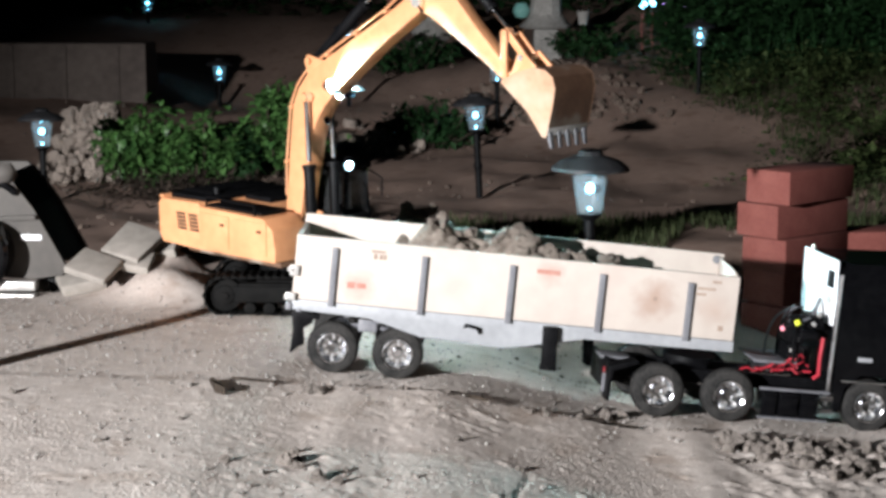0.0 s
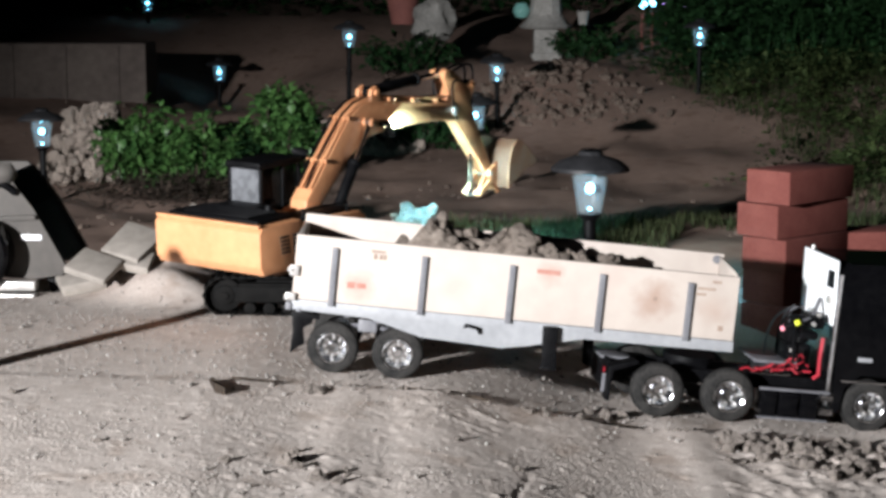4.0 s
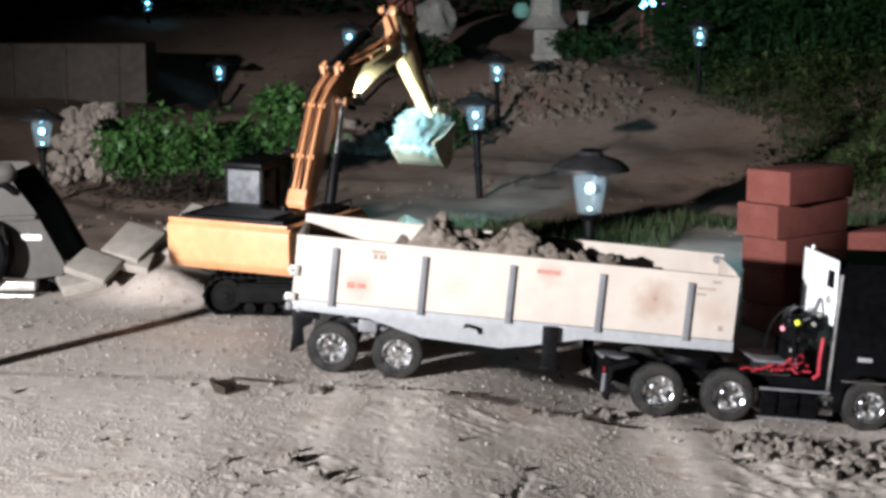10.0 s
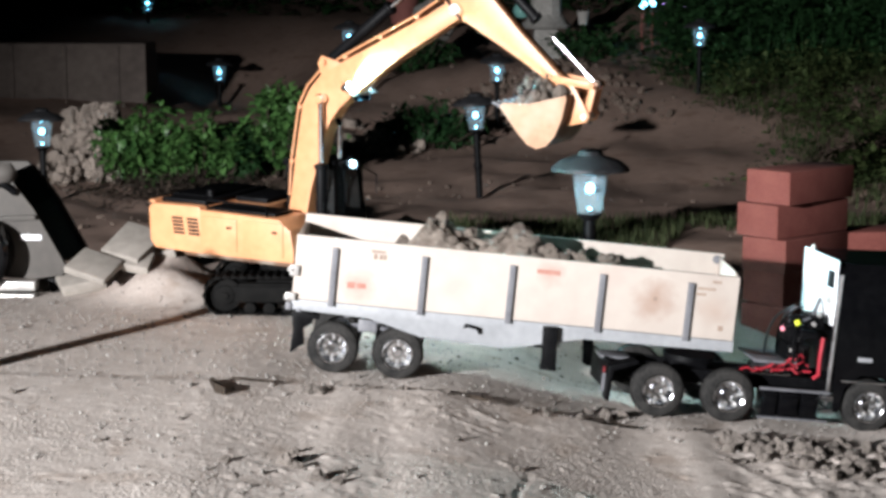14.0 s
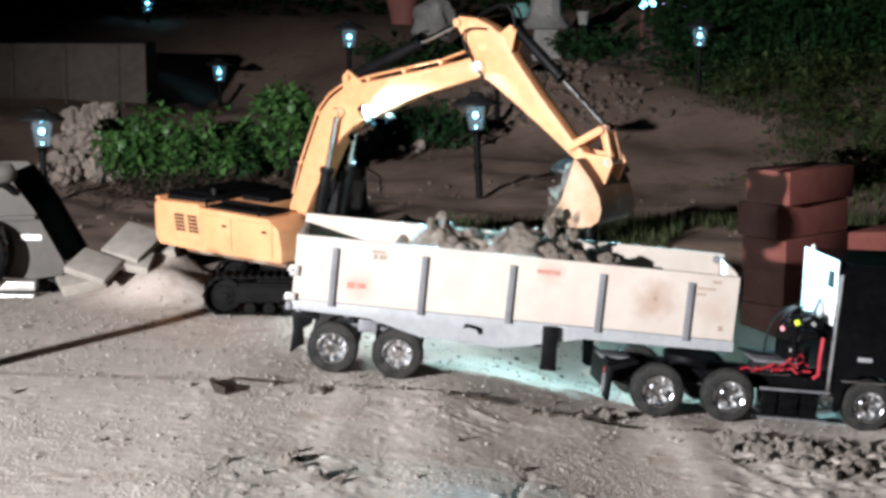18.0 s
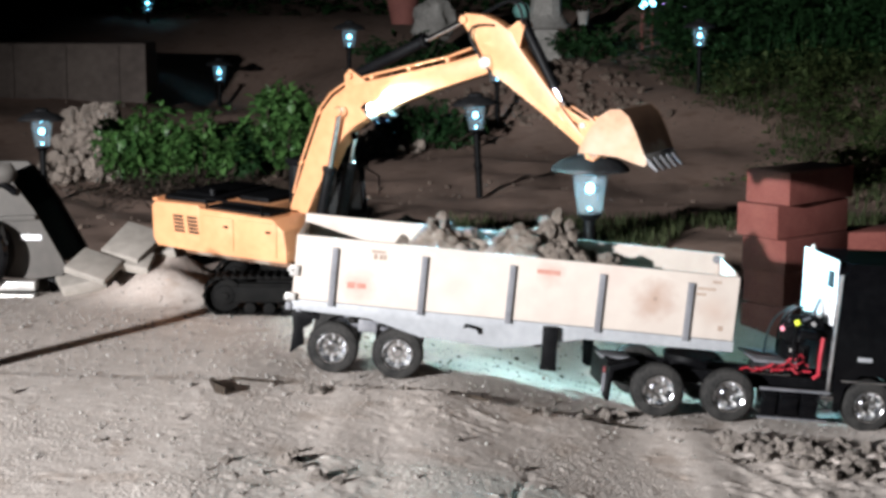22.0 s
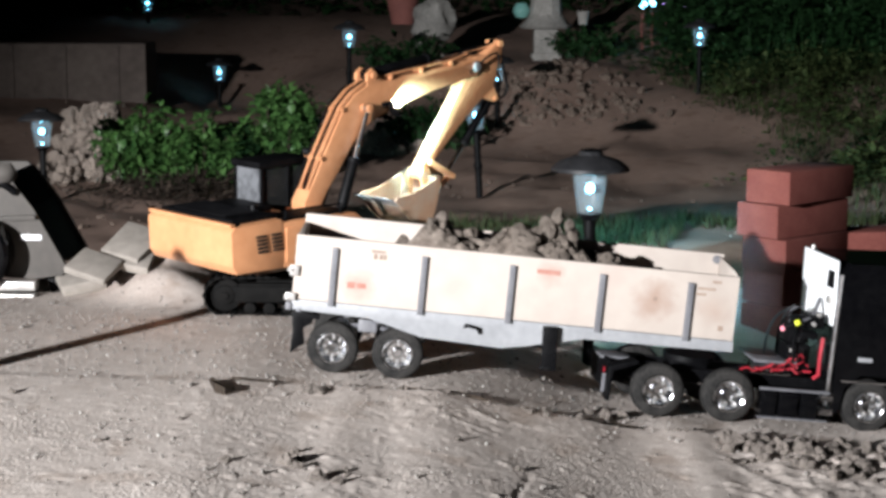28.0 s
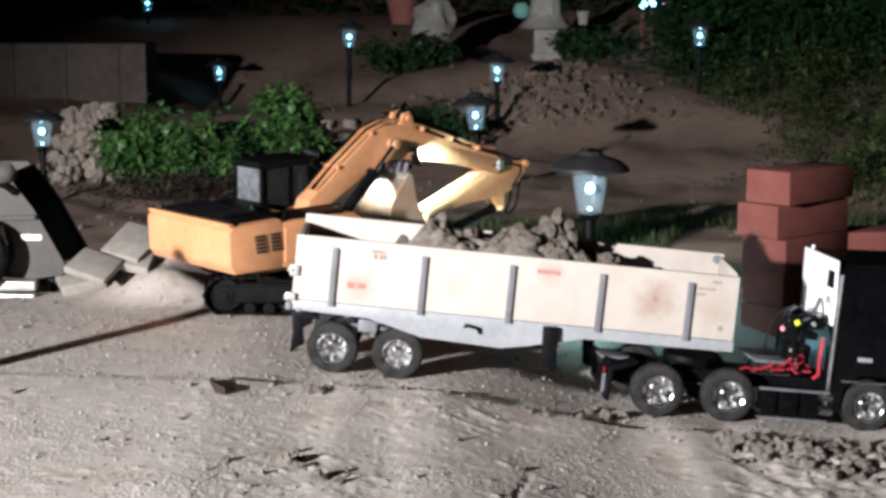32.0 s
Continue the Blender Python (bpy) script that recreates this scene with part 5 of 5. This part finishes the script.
# ---- dirt that the bucket carries ----
random.seed(77)
LOAD = []
for k in range(440):
    crumb = k >= 100
    while True:
        p = Vector((random.uniform(0.004, 0.103), random.uniform(-0.041, 0.041), random.uniform(-0.032, 0.060)))
        if abs(p.z - 0.014) < 0.054 * (1 - ((p.x - 0.051) / 0.060) ** 2) and (not crumb or p.z < 0.006):
            break
    r = random.uniform(0.0012, 0.0034) if crumb else random.uniform(0.006, 0.0125)
    ob = new("dirt_crumb" if crumb else "dirt_clod", CLODS[k % 16])
    ob.scale = (r, r, r)
    tagged(ob, "small crumb of dirt falling from the excavator bucket" if crumb else "clod of dirt dug up by the excavator bucket", "dirt clod", "dirt dug by the excavator")
    if crumb and k < 280:
        p.x = 0.104 + random.uniform(-0.01, 0.006)
        LOAD.append((ob, p, 11.72 + 0.48 * ((k - 100) / 180) ** 0.8, None, k))
    elif crumb and k < 350:
        p.x, p.y = random.uniform(0.02, 0.09), random.choice((-1, 1)) * random.uniform(0.050, 0.056)
        LOAD.append((ob, p, 8.95 + 0.75 * (k - 280) / 70, None, k))
    else:
        s = random.random()
        x = random.gauss(0.415, 0.035) if s < 0.7 else random.uniform(0.43, 0.53)
        y = min(0.145, max(0.03, random.gauss(0.085, 0.028)))
        lift = 0.062 * math.exp(-((x - 0.41) / 0.032) ** 2 - ((y - 0.085) / 0.04) ** 2) * random.random() ** 0.5 + 0.2 * r
        free = 16.85 + 2.6 * random.random() ** 0.9 if crumb else 17.0 + 2.7 * random.random()
        LOAD.append((ob, p, free, BED @ Vector((x, y, max(heap_z(x, y), 0.02) + lift)), k))


# ---- motion ----
SLEW = [(0, -41.4), (1, -31.7), (2, -7.4), (3, 31.7), (3.5, 48.0), (5.5, 70.0), (9.5, 69.6), (10, 66.6), (10.5, 61.9), (11, 51.3), (11.5, 38.1), (12, 22.9), (13, -8.6), (14.5, -33.2), (16.5, -36.7),
        (18, -36.9), (19, -41.2), (21, -41.1), (22, -33.5), (23, -16.7), (24, 13.5), (24.5, 22.1), (25, 38.9), (25.5, 45.6), (27.5, 45.2), (32, 44.4)]
BOOM = [(0, 53.9), (1, 52.7), (2, 51.6), (3, 31.8), (3.5, 20.5), (5.5, 12.0), (8, 11.0), (8.5, 16.5), (9, 21.7), (9.5, 25.1), (10, 33.6), (10.5, 41.0), (11, 42.8), (11.5, 47.2), (12, 48.6), (13, 51.3),
        (14.5, 50.6), (16.5, 41.1), (17, 40.9), (18, 37.1), (21, 37.5), (22, 37.7), (23, 43.6), (24, 47.6), (24.5, 48.9), (25, 47.2), (25.5, 46.8), (27.5, 35.6), (28, 29.6), (29, 26.4), (30, 15.4), (30.5, 7.2), (31, 5.2), (32, 5.2)]
STICK = [(0, -30.5), (1, -34.0), (2, -12.5), (3, -23.7), (3.5, -38.3), (5.5, -60), (8, -62), (8.5, -57), (9, -49), (9.5, -45), (10, -42.8), (10.5, -35.4), (11, -35.4), (12, -34), (13, -32.2), (14.5, -30.4),
         (17, -29.8), (18, -33.8), (21, -34.5), (22, -33.0), (23, -26.5), (24, -34.5), (24.5, -51), (25, -67.5), (25.5, -89), (27.5, -118.7), (28, -126), (29, -128), (30, -138), (30.5, -154), (31, -160), (32, -160)]
BUCKET = [(0, -43), (1, -0.2), (2, 14), (3, 9), (3.5, 34), (5.5, -60), (8, -88), (8.5, -100), (9, -120), (9.5, -143), (10, -165), (10.5, -175), (11, -178), (11.5, -176), (12, -168.5), (13, -168.9), (14.5, -171.3),
          (16.5, -170), (17, -147), (18, -115), (19, -103.7), (20, -77), (21, -42.8), (22, -6.1), (23, 2.1), (24, 4), (24.5, -25.5), (25, -46.4), (25.5, -77), (27.5, -157), (28, -166), (29, -184), (29.5, -214), (30, -243), (31, -249), (32, -249)]


def glide(rows, t):
    """Cubic through the rows, flat where they turn."""
    if t <= rows[0][0]:
        return rows[0][1]
    if t >= rows[-1][0]:
        return rows[-1][1]
    k = max(i for i in range(len(rows) - 1) if rows[i][0] <= t)

    def slope(i):
        if i == 0 or i == len(rows) - 1:
            return 0.0
        a = (rows[i][1] - rows[i - 1][1]) / (rows[i][0] - rows[i - 1][0])
        b = (rows[i + 1][1] - rows[i][1]) / (rows[i + 1][0] - rows[i][0])
        return 0.0 if a * b <= 0 else 2 * a * b / (a + b)

    (t0, v0), (t1, v1) = rows[k], rows[k + 1]
    h = t1 - t0
    s = (t - t0) / h
    return (v0 * (1 + 2 * s) * (1 - s) ** 2 + slope(k) * h * s * (1 - s) ** 2 + v1 * s * s * (3 - 2 * s) - slope(k + 1) * h * s * s * (1 - s))


def spin(a, v):
    return Vector((math.cos(a) * v[0] - math.sin(a) * v[1], math.sin(a) * v[0] + math.cos(a) * v[1]))


def flat(p, a, y=0.0):
    """A pose in the arm's plane: at p (forward, up), turned up by the angle a."""
    return Matrix.Translation((p[0], y, p[1])) @ Matrix.Rotation(-a, 4, "Y")


def circles(p, rp, q, rq, side):
    """Where two links meet that start at p and q."""
    d = q - p
    n = max(1e-6, d.length)
    a = (rp * rp - rq * rq + n * n) / (2 * n)
    h = math.sqrt(max(0.0, rp * rp - a * a))
    u = d / n
    return p + a * u + side * h * Vector((-u.y, u.x))


def arm(t):
    """Poses of all moving pieces of the excavator at t seconds, in its own space."""
    s, b, k, u = (radians(glide(r, t)) for r in (SLEW, BOOM, STICK, BUCKET))
    turn = Matrix.Rotation(s, 4, "Z")
    foot = Vector(FOOT)
    tip = foot + spin(b, (BOOM_LEN, 0))
    pin = tip + spin(k, (STICK_LEN, 0))
    out = {house: turn, boom: turn @ flat(foot, b), stick: turn @ flat(tip, k), bucket: turn @ flat(pin, u)}

    def ram(cover, piston, p, q, y=0.0):
        d = q - p
        a = math.atan2(d.y, d.x)
        out[cover] = turn @ flat(p, a, y)
        out[piston] = turn @ flat(q, a, y)

    upper = foot + spin(b, BOOM_PIN)
    for i, y in enumerate((0.031, -0.031)):
        ram(boom_barrels[i], boom_rods[i], Vector(CYL_BASE), upper, y)
    ram(stick_barrel, stick_rod, foot + spin(b, (0.262, 0.141)), tip + spin(k, STICK_HEEL))
    fix, ear = tip + spin(k, (0.222, 0.006)), pin + spin(u, (-0.024, 0.044))
    elbow = circles(fix, 0.066, ear, 0.053, 1)
    ram(tip_barrel, tip_rod, tip + spin(k, (0.019, 0.090)), elbow)
    d = elbow - fix
    out[link_arm] = turn @ flat(fix, math.atan2(d.y, d.x))
    d = ear - elbow
    out[link_bar] = turn @ flat(elbow, math.atan2(d.y, d.x))
    return out


def motions():
    times = [0.2 * i for i in range(161)]
    rows = {}
    for t in times:
        for ob, m in arm(t).items():
            rows.setdefault(ob, []).append((t, m))
    for ob, r in rows.items():
        walk(ob, r)
    root = excavator.matrix_basis
    for ob, p, free, rest, k in LOAD:
        turn = Euler((k, 2 * k, 3 * k)).to_matrix().to_4x4()

        def held(t):
            return root @ arm(t)[bucket] @ Matrix.Translation(p) @ turn

        path = [(0.0, held(8.4)), (8.4, held(8.4))]
        t = 8.6
        while t < free - 0.05:
            path.append((t, held(t)))
            t += 0.2
        start = held(free)
        path.append((free, start))
        a = start.translation.copy()
        if rest is None:
            rest = Vector((a.x - 0.015 + 0.0007 * (k % 31), a.y + 0.001 * (k % 17), 0))
            rest.z = ground_z(rest.x, rest.y)
        fall = max(0.1, math.sqrt(2 * max(0.01, a.z - rest.z) / 9.81))
        for i in range(1, 5):
            s = i / 4
            c = a.lerp(rest, s)
            c.z = a.z + (rest.z - a.z) * s * s
            path.append((free + fall * s, Matrix.Translation(c) @ start.to_quaternion().to_matrix().to_4x4()))
        path.append((32.0, path[-1][1]))
        walk(ob, path)


motions()
